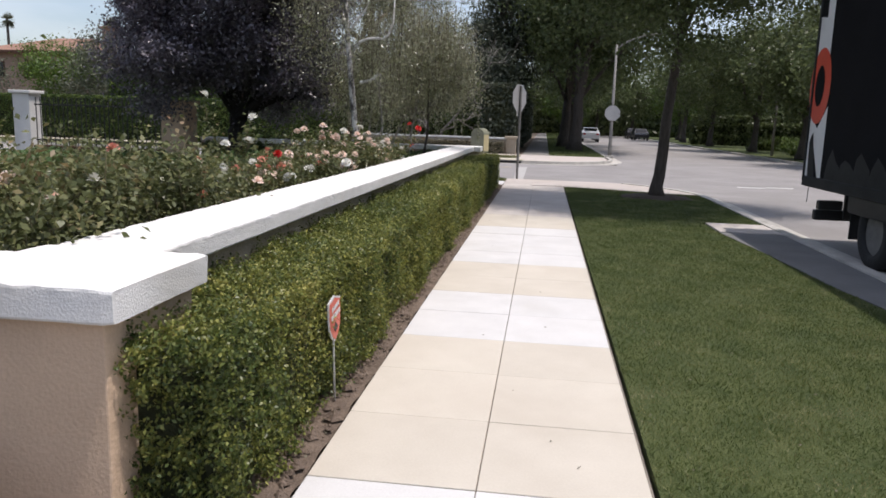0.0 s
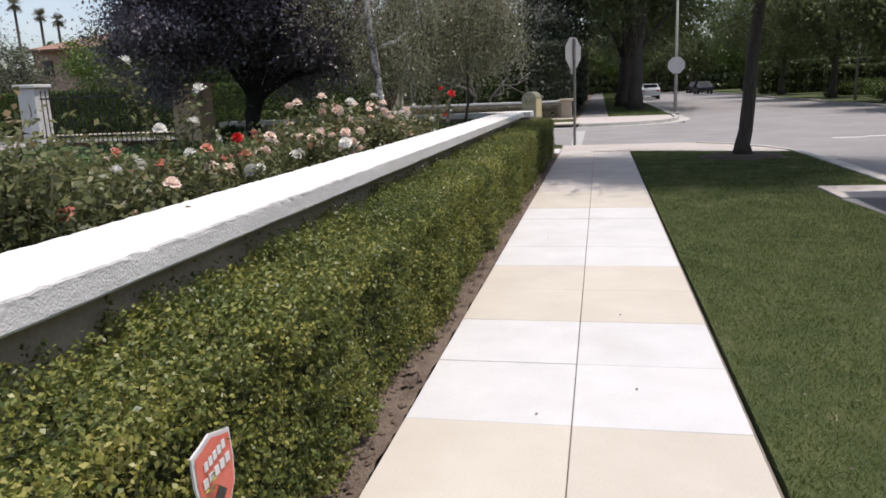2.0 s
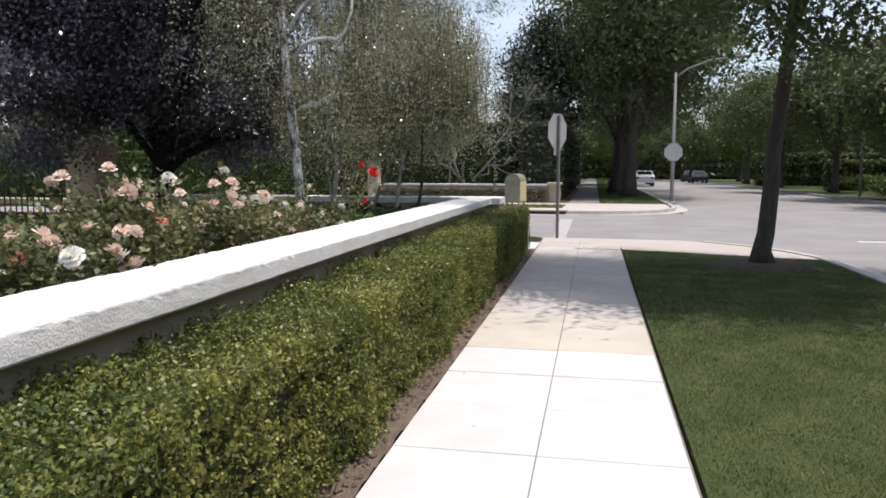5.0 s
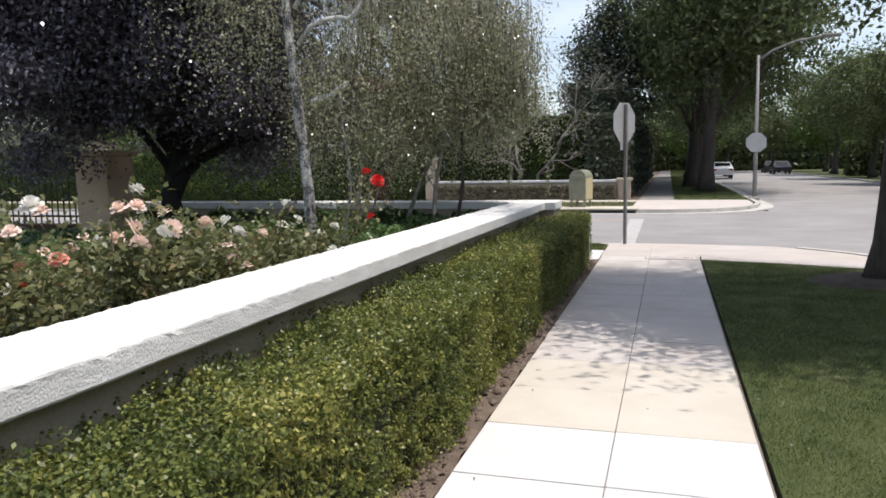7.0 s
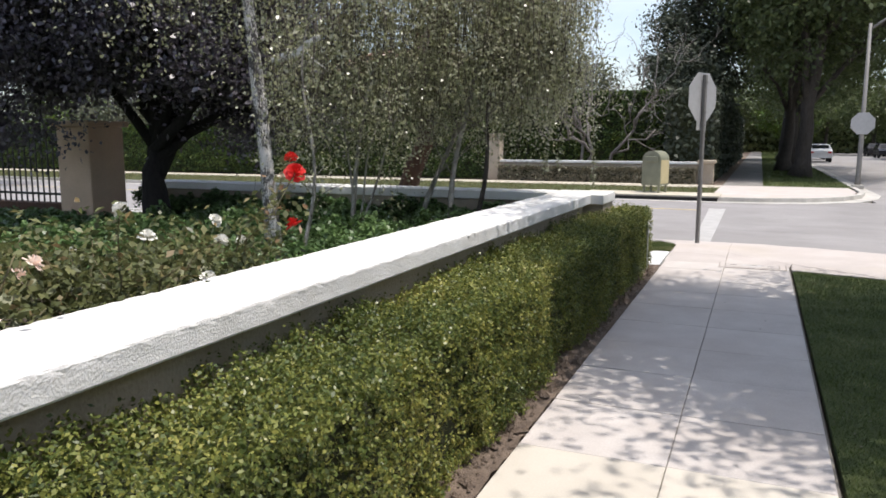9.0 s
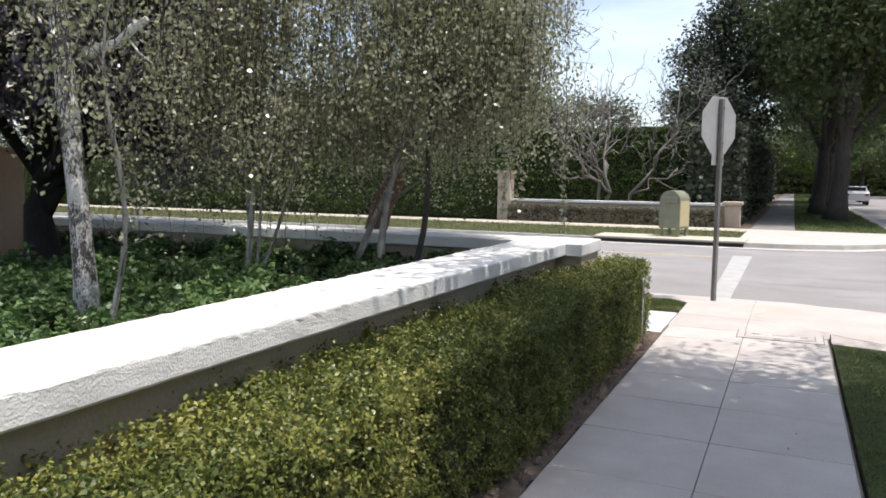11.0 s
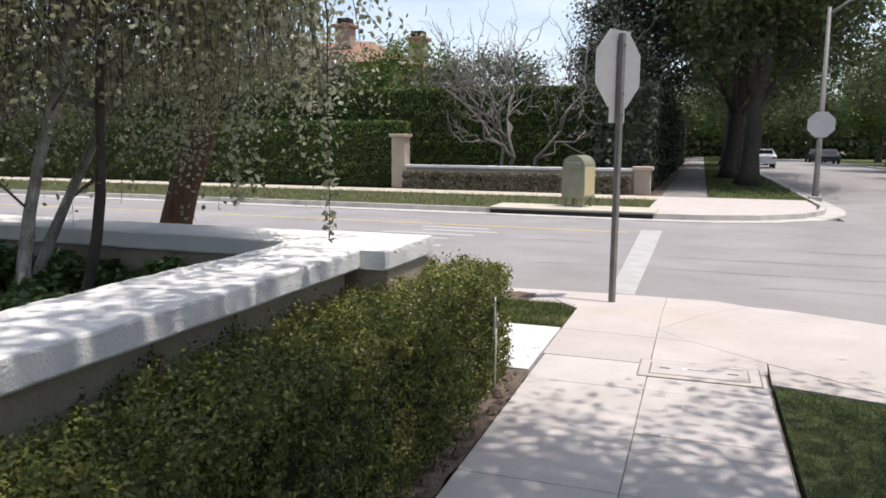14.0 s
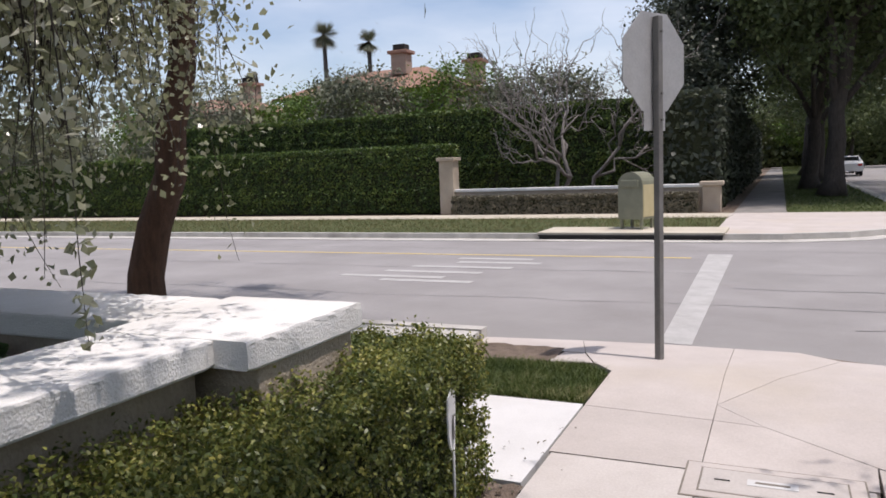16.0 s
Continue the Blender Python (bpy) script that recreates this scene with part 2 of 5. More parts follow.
M["yellow_bush"] = leafy("golden_shrub_leaf", [(0.0, (0.10, 0.10, 0.015)), (1.0, (0.28, 0.25, 0.05))], 0.5, 0.3)
M["dry_leaf"] = leafy("brown_twig_leaf", [(0.0, (0.08, 0.075, 0.045)), (1.0, (0.24, 0.21, 0.15))], 0.6, 0.2)
M["bark"] = bark("grey_brown_bark", (0.04, 0.033, 0.027), (0.12, 0.10, 0.085))
M["bark_red"] = bark("reddish_bark", (0.05, 0.028, 0.018), (0.15, 0.08, 0.05))
M["bark_black"] = bark("black_plum_bark", (0.012, 0.010, 0.010), (0.04, 0.034, 0.032))
M["bark_pale"] = bark("pale_grey_bark", (0.13, 0.115, 0.105), (0.3, 0.275, 0.255))
M["birch_bark"] = bark("peeling_grey_birch_bark", (0.07, 0.064, 0.06), (0.62, 0.59, 0.56), (3.2, 3.2, 1.6), 0.6)
for stop_at, element in zip((0.44, 0.58), next(x for x in M["birch_bark"].node_tree.nodes if x.bl_idname == "ShaderNodeValToRGB").color_ramp.elements):
    element.position = stop_at
M["birch_bark_young"] = bark("young_birch_bark", (0.09, 0.08, 0.07), (0.46, 0.43, 0.39), (4, 4, 2.5), 0.4)
M["birch_white"] = bark("bare_white_birch_wood", (0.45, 0.43, 0.40), (0.82, 0.79, 0.76), (3, 3, 2), 0.4)
M["roof"] = surface("terracotta_roof", (0.22, 0.125, 0.09), (0.34, 0.2, 0.145), 3, 30, 0.9, 0.5)
M["house_wall"] = surface("house_stucco", (0.28, 0.205, 0.16), (0.38, 0.285, 0.225), 1, 30, 0.9, 0.3)
M["tyre"] = surface("tyre_rubber", (0.012, 0.012, 0.012), (0.03, 0.03, 0.03), 10, 80, 0.8, 0.3)
M["truck_black"] = surface("truck_vinyl_black", (0.009, 0.009, 0.010), (0.014, 0.014, 0.016), 1.2, 30, 0.75, 0.04, spec=0.05)
M["truck_grey"] = surface("truck_mural_grey", (0.010, 0.011, 0.012), (0.026, 0.028, 0.028), 2.5, 30, 0.6, 0.04, spec=0.2)
M["truck_white"] = surface("truck_vinyl_white", (0.62, 0.62, 0.62), (0.74, 0.74, 0.74), 2, 30, 0.4, 0.04)
M["truck_red"] = surface("truck_vinyl_red", (0.55, 0.055, 0.03), (0.66, 0.09, 0.045), 2, 30, 0.4, 0.04)
M["sign_red"] = surface("yard_sign_red", (0.62, 0.12, 0.08), (0.72, 0.2, 0.14), 8, 60, 0.45, 0.05)
M["glass"] = surface("dark_window_glass", (0.012, 0.014, 0.016), (0.02, 0.022, 0.025), 3, 30, 0.08, 0.0)
M["car_white"] = surface("white_car_paint", (0.7, 0.7, 0.7), (0.76, 0.76, 0.76), 2, 30, 0.25, 0.0)
M["car_dark"] = surface("dark_car_paint", (0.02, 0.02, 0.024), (0.03, 0.03, 0.036), 2, 30, 0.25, 0.0)
M["chrome"] = surface("alloy_rim", (0.5, 0.5, 0.5), (0.6, 0.6, 0.6), 6, 60, 0.3, 0.0, metal=0.8)
M["lamp_red"] = surface("red_tail_lens", (0.4, 0.01, 0.01), (0.5, 0.02, 0.02), 6, 60, 0.2, 0.0)


# ---- builders ----
def thing(name, loc, label, category, group="", kind=""):
    e = new(name)
    e.empty_display_size = 0.1
    e.location = loc
    return tagged(e, label, category, group, kind)


def link_mesh(name, me, material, parent=None, label="", smooth=False):
    if material is not None:
        me.materials.append(material)
    if smooth:
        me.polygons.foreach_set("use_smooth", [True] * len(me.polygons))
    ob = new(name, me)
    if parent is not None:
        ob.parent = parent
    if label:
        ob["label"] = label
    return ob


def part(name, bm, material, parent, label="", smooth=False):
    me = bpy.data.meshes.new(name)
    bm.to_mesh(me)
    bm.free()
    return link_mesh(name, me, material, parent, label, smooth)


def plain(name, V, F, material, parent=None, label="", smooth=False):
    me = bpy.data.meshes.new(name)
    me.from_pydata([tuple(v) for v in V], [], F)
    me.update()
    return link_mesh(name, me, material, parent, label, smooth)


def pieces_mesh(name, V, k, material, parent=None, label="", smooth=False):
    """One mesh of separate k-cornered blades; V has shape (n * k, 3)."""
    n = len(V) // k
    me = bpy.data.meshes.new(name)
    me.vertices.add(n * k)
    me.vertices.foreach_set("co", np.ascontiguousarray(V, dtype=np.float32).ravel())
    me.loops.add(n * k)
    me.loops.foreach_set("vertex_index", np.arange(n * k, dtype=np.int32))
    me.polygons.add(n)
    me.polygons.foreach_set("loop_start", np.arange(0, n * k, k, dtype=np.int32))
    me.update(calc_edges=True)
    return link_mesh(name, me, material, parent, label, smooth)


def rbox(size, centre=(0, 0, 0), bevel=0.01, segments=2, rot=None, bm=None):
    """A box with rounded edges, added to bm."""
    part_bm = bmesh.new()
    bmesh.ops.create_cube(part_bm, size=1)
    bmesh.ops.scale(part_bm, vec=size, verts=part_bm.verts)
    if bevel:
        bmesh.ops.bevel(part_bm, geom=part_bm.edges[:], offset=bevel, segments=segments, affect="EDGES", profile=0.5)
    if rot is not None:
        bmesh.ops.transform(part_bm, matrix=rot, verts=part_bm.verts)
    bmesh.ops.translate(part_bm, vec=centre, verts=part_bm.verts)
    if bm is None:
        return part_bm
    tmp = bpy.data.meshes.new("tmp")
    part_bm.to_mesh(tmp)
    part_bm.free()
    bm.from_mesh(tmp)
    bpy.data.meshes.remove(tmp)
    return bm


def tube(points, radii, sides=8, caps=True):
    """Vertices and faces of a tapered tube along a line of points."""
    pts = [Vector(p) for p in points]
    V, F = [], []
    side = Vector((1, 0, 0))
    for i, p in enumerate(pts):
        d = (pts[min(i + 1, len(pts) - 1)] - pts[max(i - 1, 0)]).normalized()
        a = d.cross(side)
        if a.length < 0.05:
            a = d.cross(Vector((0, 1, 0)))
        a.normalize()
        b = a.cross(d).normalized()
        side = b
        for k in range(sides):
            an = 2 * math.pi * k / sides
            V.append(p + (a * math.cos(an) + b * math.sin(an)) * radii[i])
    for i in range(len(pts) - 1):
        for k in range(sides):
            k2 = (k + 1) % sides
            F.append((i * sides + k, i * sides + k2, (i + 1) * sides + k2, (i + 1) * sides + k))
    if caps:
        F.append(tuple(range(sides))[::-1])
        F.append(tuple(range((len(pts) - 1) * sides, len(pts) * sides)))
    return V, F


def tubes(name, lines, material, parent, sides=6, label="", smooth=True):
    V, F = [], []
    for pts, rad in lines:
        v, f = tube(pts, rad, sides)
        o = len(V)
        V += v
        F += [tuple(i + o for i in face) for face in f]
    return plain(name, V, F, material, parent, label, smooth)


def slab(poly, z0, z1):
    """Vertices and faces of a flat polygon with thickness."""
    n = len(poly)
    V = [(x, y, z0) for x, y in poly] + [(x, y, z1) for x, y in poly]
    F = [tuple(range(n))[::-1], tuple(range(n, 2 * n))]
    F += [(i, (i + 1) % n, n + (i + 1) % n, n + i) for i in range(n)]
    return V, F


def leaf_blades(P, N, length, width, rng, fold=0.25, tip_down=0.0):
    """Four-cornered leaves at points P, facing roughly along N."""
    n = len(P)
    N = N / (np.linalg.norm(N, axis=1, keepdims=True) + 1e-9)
    r = rng.normal(size=(n, 3))
    r[:, 2] -= tip_down
    t = r - (r * N).sum(1, keepdims=True) * N
    t /= np.linalg.norm(t, axis=1, keepdims=True) + 1e-9
    s = np.cross(N, t)
    L = length * rng.uniform(0.65, 1.3, (n, 1))
    W = width * rng.uniform(0.65, 1.3, (n, 1)) * 0.5
    base = P - t * L * 0.5
    tip = P + t * L * 0.5 - N * L * fold * 0.4
    mid = P + t * L * 0.02
    out = np.empty((n, 4, 3))
    out[:, 0], out[:, 2] = base, tip
    out[:, 1] = mid + s * W + N * W * fold
    out[:, 3] = mid - s * W + N * W * fold
    return out.reshape(-1, 3)


def wobble(P, scale, seed=0.0):
    """A smooth, uneven number for each point, about -1 to 1."""
    a = P * scale
    return (np.sin(a[:, 0] * 1.7 + seed) * np.cos(a[:, 1] * 1.3 + 1.1 + seed) + np.sin(a[:, 1] * 2.9 + a[:, 2] * 2.3 + seed * 2) * 0.6
            + np.sin(a[:, 0] * 4.1 - a[:, 2] * 3.7 + a[:, 1] * 1.9 + seed) * 0.4) / 2.0


def shell_points(size, n, rng, faces="tlrfb"):
    """Points and normals on the top and sides of a box that stands on z = 0 round its centre."""
    sx, sy, sz = size
    areas = {"t": sx * sy, "l": sy * sz, "r": sy * sz, "f": sx * sz, "b": sx * sz}
    tot = sum(areas[f] for f in faces)
    P, N = [], []
    for f in faces:
        k = int(n * areas[f] / tot)
        u, v = rng.uniform(-0.5, 0.5, k), rng.uniform(0, 1, k)
        if f == "t":
            p, q = np.stack([u * sx, (v - 0.5) * sy, np.full(k, sz)], 1), (0, 0, 1)
        elif f in "lr":
            s = -1 if f == "l" else 1
            p, q = np.stack([np.full(k, s * sx / 2), u * sy, v * sz], 1), (s, 0, 0)
        else:
            s = -1 if f == "f" else 1
            p, q = np.stack([u * sx, np.full(k, s * sy / 2), v * sz], 1), (0, s, 0)
        P.append(p)
        N.append(np.tile(np.array(q, float), (k, 1)))
    return np.concatenate(P), np.concatenate(N)


def hedge(name, centre, size, material, label, category="hedge", n=20000, leaf=0.03, rough=0.05, faces="tlrfb", seed=1, group="", blunt=0.06, spray=1):
    """A clipped hedge: a solid core coloured as inner shade, and a skin of single leaves."""
    rng = np.random.default_rng(seed)
    h = thing(name, centre, label, category, group)
    part("twig_core", rbox((size[0] - 0.12 - rough, size[1] - 0.12 - rough, size[2] - 0.07 - rough), (0, 0, (size[2] - 0.07 - rough) / 2), 0.03), M["twig"], h, "dark solid core painted as the hedge's inner shade")
    P, N = shell_points(size, n // spray, rng, faces)
    off = wobble(P + np.array(centre), 2.2, seed) * rough + wobble(P, 9.0, seed + 3) * rough * 0.6
    off -= rng.exponential(0.025 + rough * 0.35, len(P))
    P = P + N * off[:, None]
    # rounded shoulders
    over = np.maximum(0, P[:, 2] - (size[2] - blunt))
    for ax in (0, 1):
        edge = size[ax] / 2 - blunt
        ex = np.maximum(0, np.abs(P[:, ax]) - edge)
        cut = np.maximum(0, np.hypot(ex, over) - blunt)
        P[:, 2] -= np.where(over > 0, cut * 0.7, 0)
    if spray > 1:
        # leaves stand in sprays, some proud of the clipped face and some set back
        up = np.repeat(N * 0.7 + rng.normal(size=N.shape) * 0.3 + np.array([0, 0, 0.6]), spray, 0)
        set_back = np.repeat(N * (rng.exponential(0.034, (len(P), 1)) - 0.012), spray, 0)
        P = np.repeat(P, spray, 0) - set_back + rng.normal(size=(len(P) * spray, 3)) * leaf * 0.62 + up * (rng.uniform(-1.6, 1.5, (len(P) * spray, 1)) * leaf)
        N = np.repeat(N, spray, 0)
    P[:, 2] = np.maximum(P[:, 2], 0.03)
    D = N * (0.85 if spray == 1 else 0.6) + rng.normal(size=P.shape) * (0.5 if spray == 1 else 0.62) + np.array([0, 0, 0.15])
    pieces_mesh("leaves", leaf_blades(P, D, leaf, leaf * 0.62, rng, tip_down=0.0 if spray == 1 else -1.1), 4, material, h)
    return h


def bend(a, b, sag, rng, n=5, jitter=0.06):
    a, b = Vector(a), Vector(b)
    L = (b - a).length
    out = []
    for i in range(n + 1):
        s = i / n
        p = a.lerp(b, s) + Vector((0, 0, sag * L * 4 * s * (1 - s)))
        if 0 < i < n:
            p += Vector(rng.normal(size=3)) * jitter * L * 0.5
        out.append(p)
    return out


def tree(name, base, trunk, radius, crown, radii, leaf, n_leaves, clumps, mat_leaf, mat_bark, label, seed, clump_r=0.7, limbs=7, category="tree", hollow=0.45,
         group="", flat=0.6, aspect=0.55, low=-1.0):
    """A tree: a tapered trunk through the given local points, limbs that reach into the crown, twigs, and a crown of leaf clumps with gaps."""
    rng = np.random.default_rng(seed)
    t = thing(name, base, label, category, group)
    n = len(trunk)
    rad = [radius * (1.45 if i == 0 else 1.0 - 0.62 * i / max(1, n - 1)) for i in range(n)]
    fine_pts, fine_rad = [], []
    for i in range(n - 1):
        for s in (0, 0.5):
            fine_pts.append(Vector(trunk[i]).lerp(Vector(trunk[i + 1]), s) + Vector((*(rng.normal(size=2) * radius * 0.12), 0)))
            f = rad[i] + (rad[i + 1] - rad[i]) * (s if i else min(1, s * 1.7))
            fine_rad.append(f)
    fine_pts.append(Vector(trunk[-1]))
    fine_rad.append(rad[-1])
    tubes("trunk", [(fine_pts, fine_rad)], mat_bark, t, 12)
    c, r = np.array(crown), np.array(radii)
    C = []
    while len(C) < clumps:
        d = rng.normal(size=3)
        d /= np.linalg.norm(d)
        q = d * rng.uniform(hollow, 1.0) ** 0.7
        lump = 1 + 0.22 * math.sin(3.1 * d[0] + seed) * math.cos(2.7 * d[1] + 2 * d[2] + seed)
        if q[2] > low:
            C.append(c + q * r * lump)
    C = np.array(C)
    limb_targets = C[rng.permutation(clumps)[:limbs]]
    starts = [fine_pts[int(len(fine_pts) * s)] for s in rng.uniform(0.5, 0.98, limbs)]
    ends = []
    for s, e in zip(starts, limb_targets):
        line = bend(s, e, 0.08, rng)
        r0 = radius * rng.uniform(0.28, 0.45)
        tubes("limb", [(line, [r0 * (1 - 0.8 * i / 5) for i in range(6)])], mat_bark, t, 7)
        ends += line[2:]
    E = np.array([tuple(e) for e in ends]) if ends else np.array([tuple(fine_pts[-1])])
    lines = []
    for q in C:
        k = np.argmin(((E - q) ** 2).sum(1))
        lines.append((bend(E[k], q, 0.05, rng, 3), [radius * 0.1, radius * 0.07, radius * 0.045, radius * 0.02]))
    tagged(tubes("twig_work", lines, mat_bark, t, 4), "", "", "", "stuff")
    per = rng.dirichlet(np.full(clumps, 3.0)) * n_leaves
    P = np.concatenate([q + rng.normal(size=(max(4, int(k)), 3)) * clump_r * np.array([1, 1, flat]) * rng.uniform(0.6, 1.2) for q, k in zip(C, per)])
    N = rng.normal(size=P.shape) * 0.6 + (P - c) / r * 0.5 + np.array([0, 0, 0.5])
    pieces_mesh("crown", leaf_blades(P, N, leaf, leaf * aspect, rng, tip_down=0.5), 4, mat_leaf, t)
    return t


# ---- ground, roads, kerbs ----
def structure(ob, label, category):
    return tagged(ob, label, category, "", "structure")


ground = structure(plain("ground", [(-700, -700, -0.2), (700, -700, -0.2), (700, 700, -0.2), (-700, 700, -0.2)], [(0, 1, 2, 3)], M["earth"]),
                   "dry dull green open ground reaching the horizon", "ground")
V, F = slab([(-140, 17.0), (3.5, 13.0), (3.5, -60), (13.2, -60), (13.2, 17.0), (90, 17.0), (90, 28.5), (13.2, 28.5), (13.2, 170), (3.4, 170), (3.4, 28.5), (-140, 28.5)], -0.19, -0.12)
road = structure(plain("road", V, F, M["asphalt"]), "worn pale grey asphalt road with hairline cracks", "road")


def corner_arc(cx, cy, r, a0, a1, n=10):
    return [(cx + r * math.cos(radians(a0 + (a1 - a0) * i / n)), cy + r * math.sin(radians(a0 + (a1 - a0) * i / n))) for i in range(n + 1)]


def strip(line, left, right, z0, z1):
    """A band along a line, from left to right of it."""
    pts = [Vector(p) for p in line]
    V = []
    for i, p in enumerate(pts):
        d = (pts[min(i + 1, len(pts) - 1)] - pts[max(i - 1, 0)]).normalized()
        nrm = Vector((d.y, -d.x))
        a, b = p - nrm * left, p + nrm * right
        V += [(a.x, a.y, z0), (b.x, b.y, z0), (b.x, b.y, z1), (a.x, a.y, z1)]
    F = [(3, 2, 1, 0)]
    for i in range(len(pts) - 1):
        o = i * 4
        for k in range(4):
            k2 = (k + 1) % 4
            F.append((o + k, o + k2, o + 4 + k2, o + 4 + k))
    o = (len(pts) - 1) * 4
    F.append((o, o + 1, o + 2, o + 3))
    return V, F


# the block that is walked on
near_kerb = [(4.12, -60), (4.12, 13.2), (4.05, 14.3), (3.75, 15.2), (3.2, 16.1), (2.5, 16.8)]
near_edge = near_kerb + [(1.8, 17.4), (1.2, 17.85), (0.5, 18.1), (-0.6, 18.12), (-1.3, 18.05), (-2.2, 17.9), (-140, 17.9)]
V, F = slab([(x - 0.02, y - 0.02) for x, y in near_edge] + [(-140, -60)], -0.18, -0.114)
block = structure(plain("ground_near_block", V, F, M["soil"]), "bare brown soil under the lawn and paving", "ground")
V, F = strip(near_kerb, 0.15, 0.0, -0.17, 0.012)
kerb_1 = structure(plain("kerb_1", V, F, M["kerb"]), "weathered concrete kerb beside the parkway lawn", "kerb")
V, F = strip(near_kerb, 0.0, 0.42, -0.17, -0.106)
structure(plain("gutter_1", V, F, M["kerb"]), "pale concrete gutter along the kerb", "gutter")
V, F = strip([(-2.2, 17.9), (-140, 17.9)], 0.15, 0.0, -0.17, 0.012)
structure(plain("kerb_2", V, F, M["kerb"]), "weathered concrete kerb of the cross street", "kerb")

# the block across the street
far_kerb = [(-140, 27.35), (-0.7, 27.2), (0.4, 27.3), (1.6, 27.75), (2.6, 28.7), (3.2, 30.0), (3.45, 31.5), (3.5, 170)]
V, F = slab([(x - 0.02, y + 0.02) for x, y in far_kerb] + [(-140, 170)], -0.18, -0.055)
structure(plain("ground_far_block", V, F, M["soil"]), "brown soil under the far parkway", "ground")
V, F = strip(far_kerb, 0.15, 0.0, -0.17, 0.012)
structure(plain("kerb_3", V, F, M["kerb"]), "concrete kerb across the street", "kerb")
V, F = strip(far_kerb, 0.0, 0.45, -0.17, -0.106)
structure(plain("gutter_2", V, F, M["kerb"]), "pale concrete gutter across the street", "gutter")
# the far side of the wide street
east_kerb = [(13.2, 170), (13.2, 32.5), (13.6, 30.4), (15, 28.8), (17, 28.3), (90, 28.3)]
V, F = slab([(x + 0.02, y + 0.02) for x, y in east_kerb] + [(90, 170)], -0.18, -0.055)
structure(plain("ground_east_block", V, F, M["turf"]), "shaded lawn ground across the wide street", "ground")
V, F = strip(east_kerb, 0.15, 0.0, -0.17, 0.012)
structure(plain("kerb_4", V, F, M["kerb"]), "concrete kerb of the east block", "kerb")
V, F = slab([(13.3, -60), (90, -60), (90, 17.0), (17, 17.0), (14.5, 16.2), (13.3, 14.0)], -0.18, 0.0)
structure(plain("ground_south_east_block", V, F, M["turf"]), "shaded lawn ground opposite the parked truck", "ground")


def lawn(name, poly, label, blades, seed, z=0.0, height=0.045, mat="grass"):
    """A sheet of turf with single grass blades on it."""
    rng = np.random.default_rng(seed)
    V, F = slab(poly, z - 0.06, z - 0.008)
    t = plain(name, V, F, M["turf"])
    tagged(t, label, "lawn", "", "structure")
    A = np.array(poly)
    lo, hi = A.min(0), A.max(0)
    P = rng.uniform(lo, hi, (int(blades), 2))
    inside = np.zeros(len(P), bool)
    for (x1, y1), (x2, y2) in zip(poly, poly[1:] + poly[:1]):
        if y1 != y2:
            c = ((y1 > P[:, 1]) != (y2 > P[:, 1])) & (P[:, 0] < (x2 - x1) * (P[:, 1] - y1) / (y2 - y1) + x1)
            inside ^= c
    P = P[inside]
    n = len(P)
    an = rng.uniform(0, 2 * math.pi, n)
    side = np.stack([np.cos(an), np.sin(an), np.zeros(n)], 1)
    leanv = np.stack([rng.normal(size=n), rng.normal(size=n), np.zeros(n)], 1) * 0.7
    base = np.column_stack([P, np.full(n, z - 0.012)])
    h = height * rng.uniform(0.45, 1.25, (n, 1)) * (1 + 0.25 * wobble(base, 3.0)[:, None])
    w = rng.uniform(0.0025, 0.0055, (n, 1)) * (height / 0.045)
    out = np.empty((n, 3, 3))
    out[:, 0], out[:, 1] = base - side * w, base + side * w
    out[:, 2] = base + h * (np.array([0, 0, 1.0]) + leanv)
    g = pieces_mesh("grass", out.reshape(-1, 3), 3, M[mat], t)
    tagged(g, "short mown green grass blades", "", "", "stuff")
    return t


lawn("lawn_1", [(0.80, -9), (3.45, -9), (3.42, 2.5), (3.28, 3.6), (3.15, 5.6), (2.98, 7.45), (2.98, 8.62), (3.97, 8.62), (3.97, 13.9), (3.1, 14.12), (1.9, 14.58), (0.80, 14.86)],
     "mown parkway lawn beside the pavement, shaded under the street tree", 520000, 3, -0.005, 0.028)
V, F = slab([(3.02, 7.5), (3.97, 7.5), (3.97, 8.6), (3.02, 8.6)], -0.05, -0.002)
structure(plain("pavement_strip", V, F, M["slab_grey"]), "pale concrete strip crossing the parkway", "pavement")
V, F = slab([(3.46, -9), (3.97, -9), (3.97, 7.48), (3.0, 7.48), (3.17, 5.6), (3.3, 3.6), (3.44, 2.5)], -0.05, -0.012)
structure(plain("driveway", V, F, M["pad"]), "dark grey paved apron beside the kerb", "driveway")

# soil bed under the hedge
def soil_bed(name, x0, x1, y0, y1, label, mat, seed, rise=0.02, step=0.05, z=0.0):
    rng = np.random.default_rng(seed)
    nx, ny = max(3, int((x1 - x0) / step)), max(3, int((y1 - y0) / step))
    X, Y = np.meshgrid(np.linspace(x0, x1, nx), np.linspace(y0, y1, ny))
    P = np.stack([X.ravel(), Y.ravel(), np.zeros(nx * ny)], 1)
    P[:, 2] = z + rise * (wobble(P, 4, seed) + 0.7 * rng.uniform(-1, 1, len(P)))
    F = [(j * nx + i, j * nx + i + 1, (j + 1) * nx + i + 1, (j + 1) * nx + i) for j in range(ny - 1) for i in range(nx - 1)]
    return structure(plain(name, P.tolist(), F, mat, smooth=True), label, "soil")


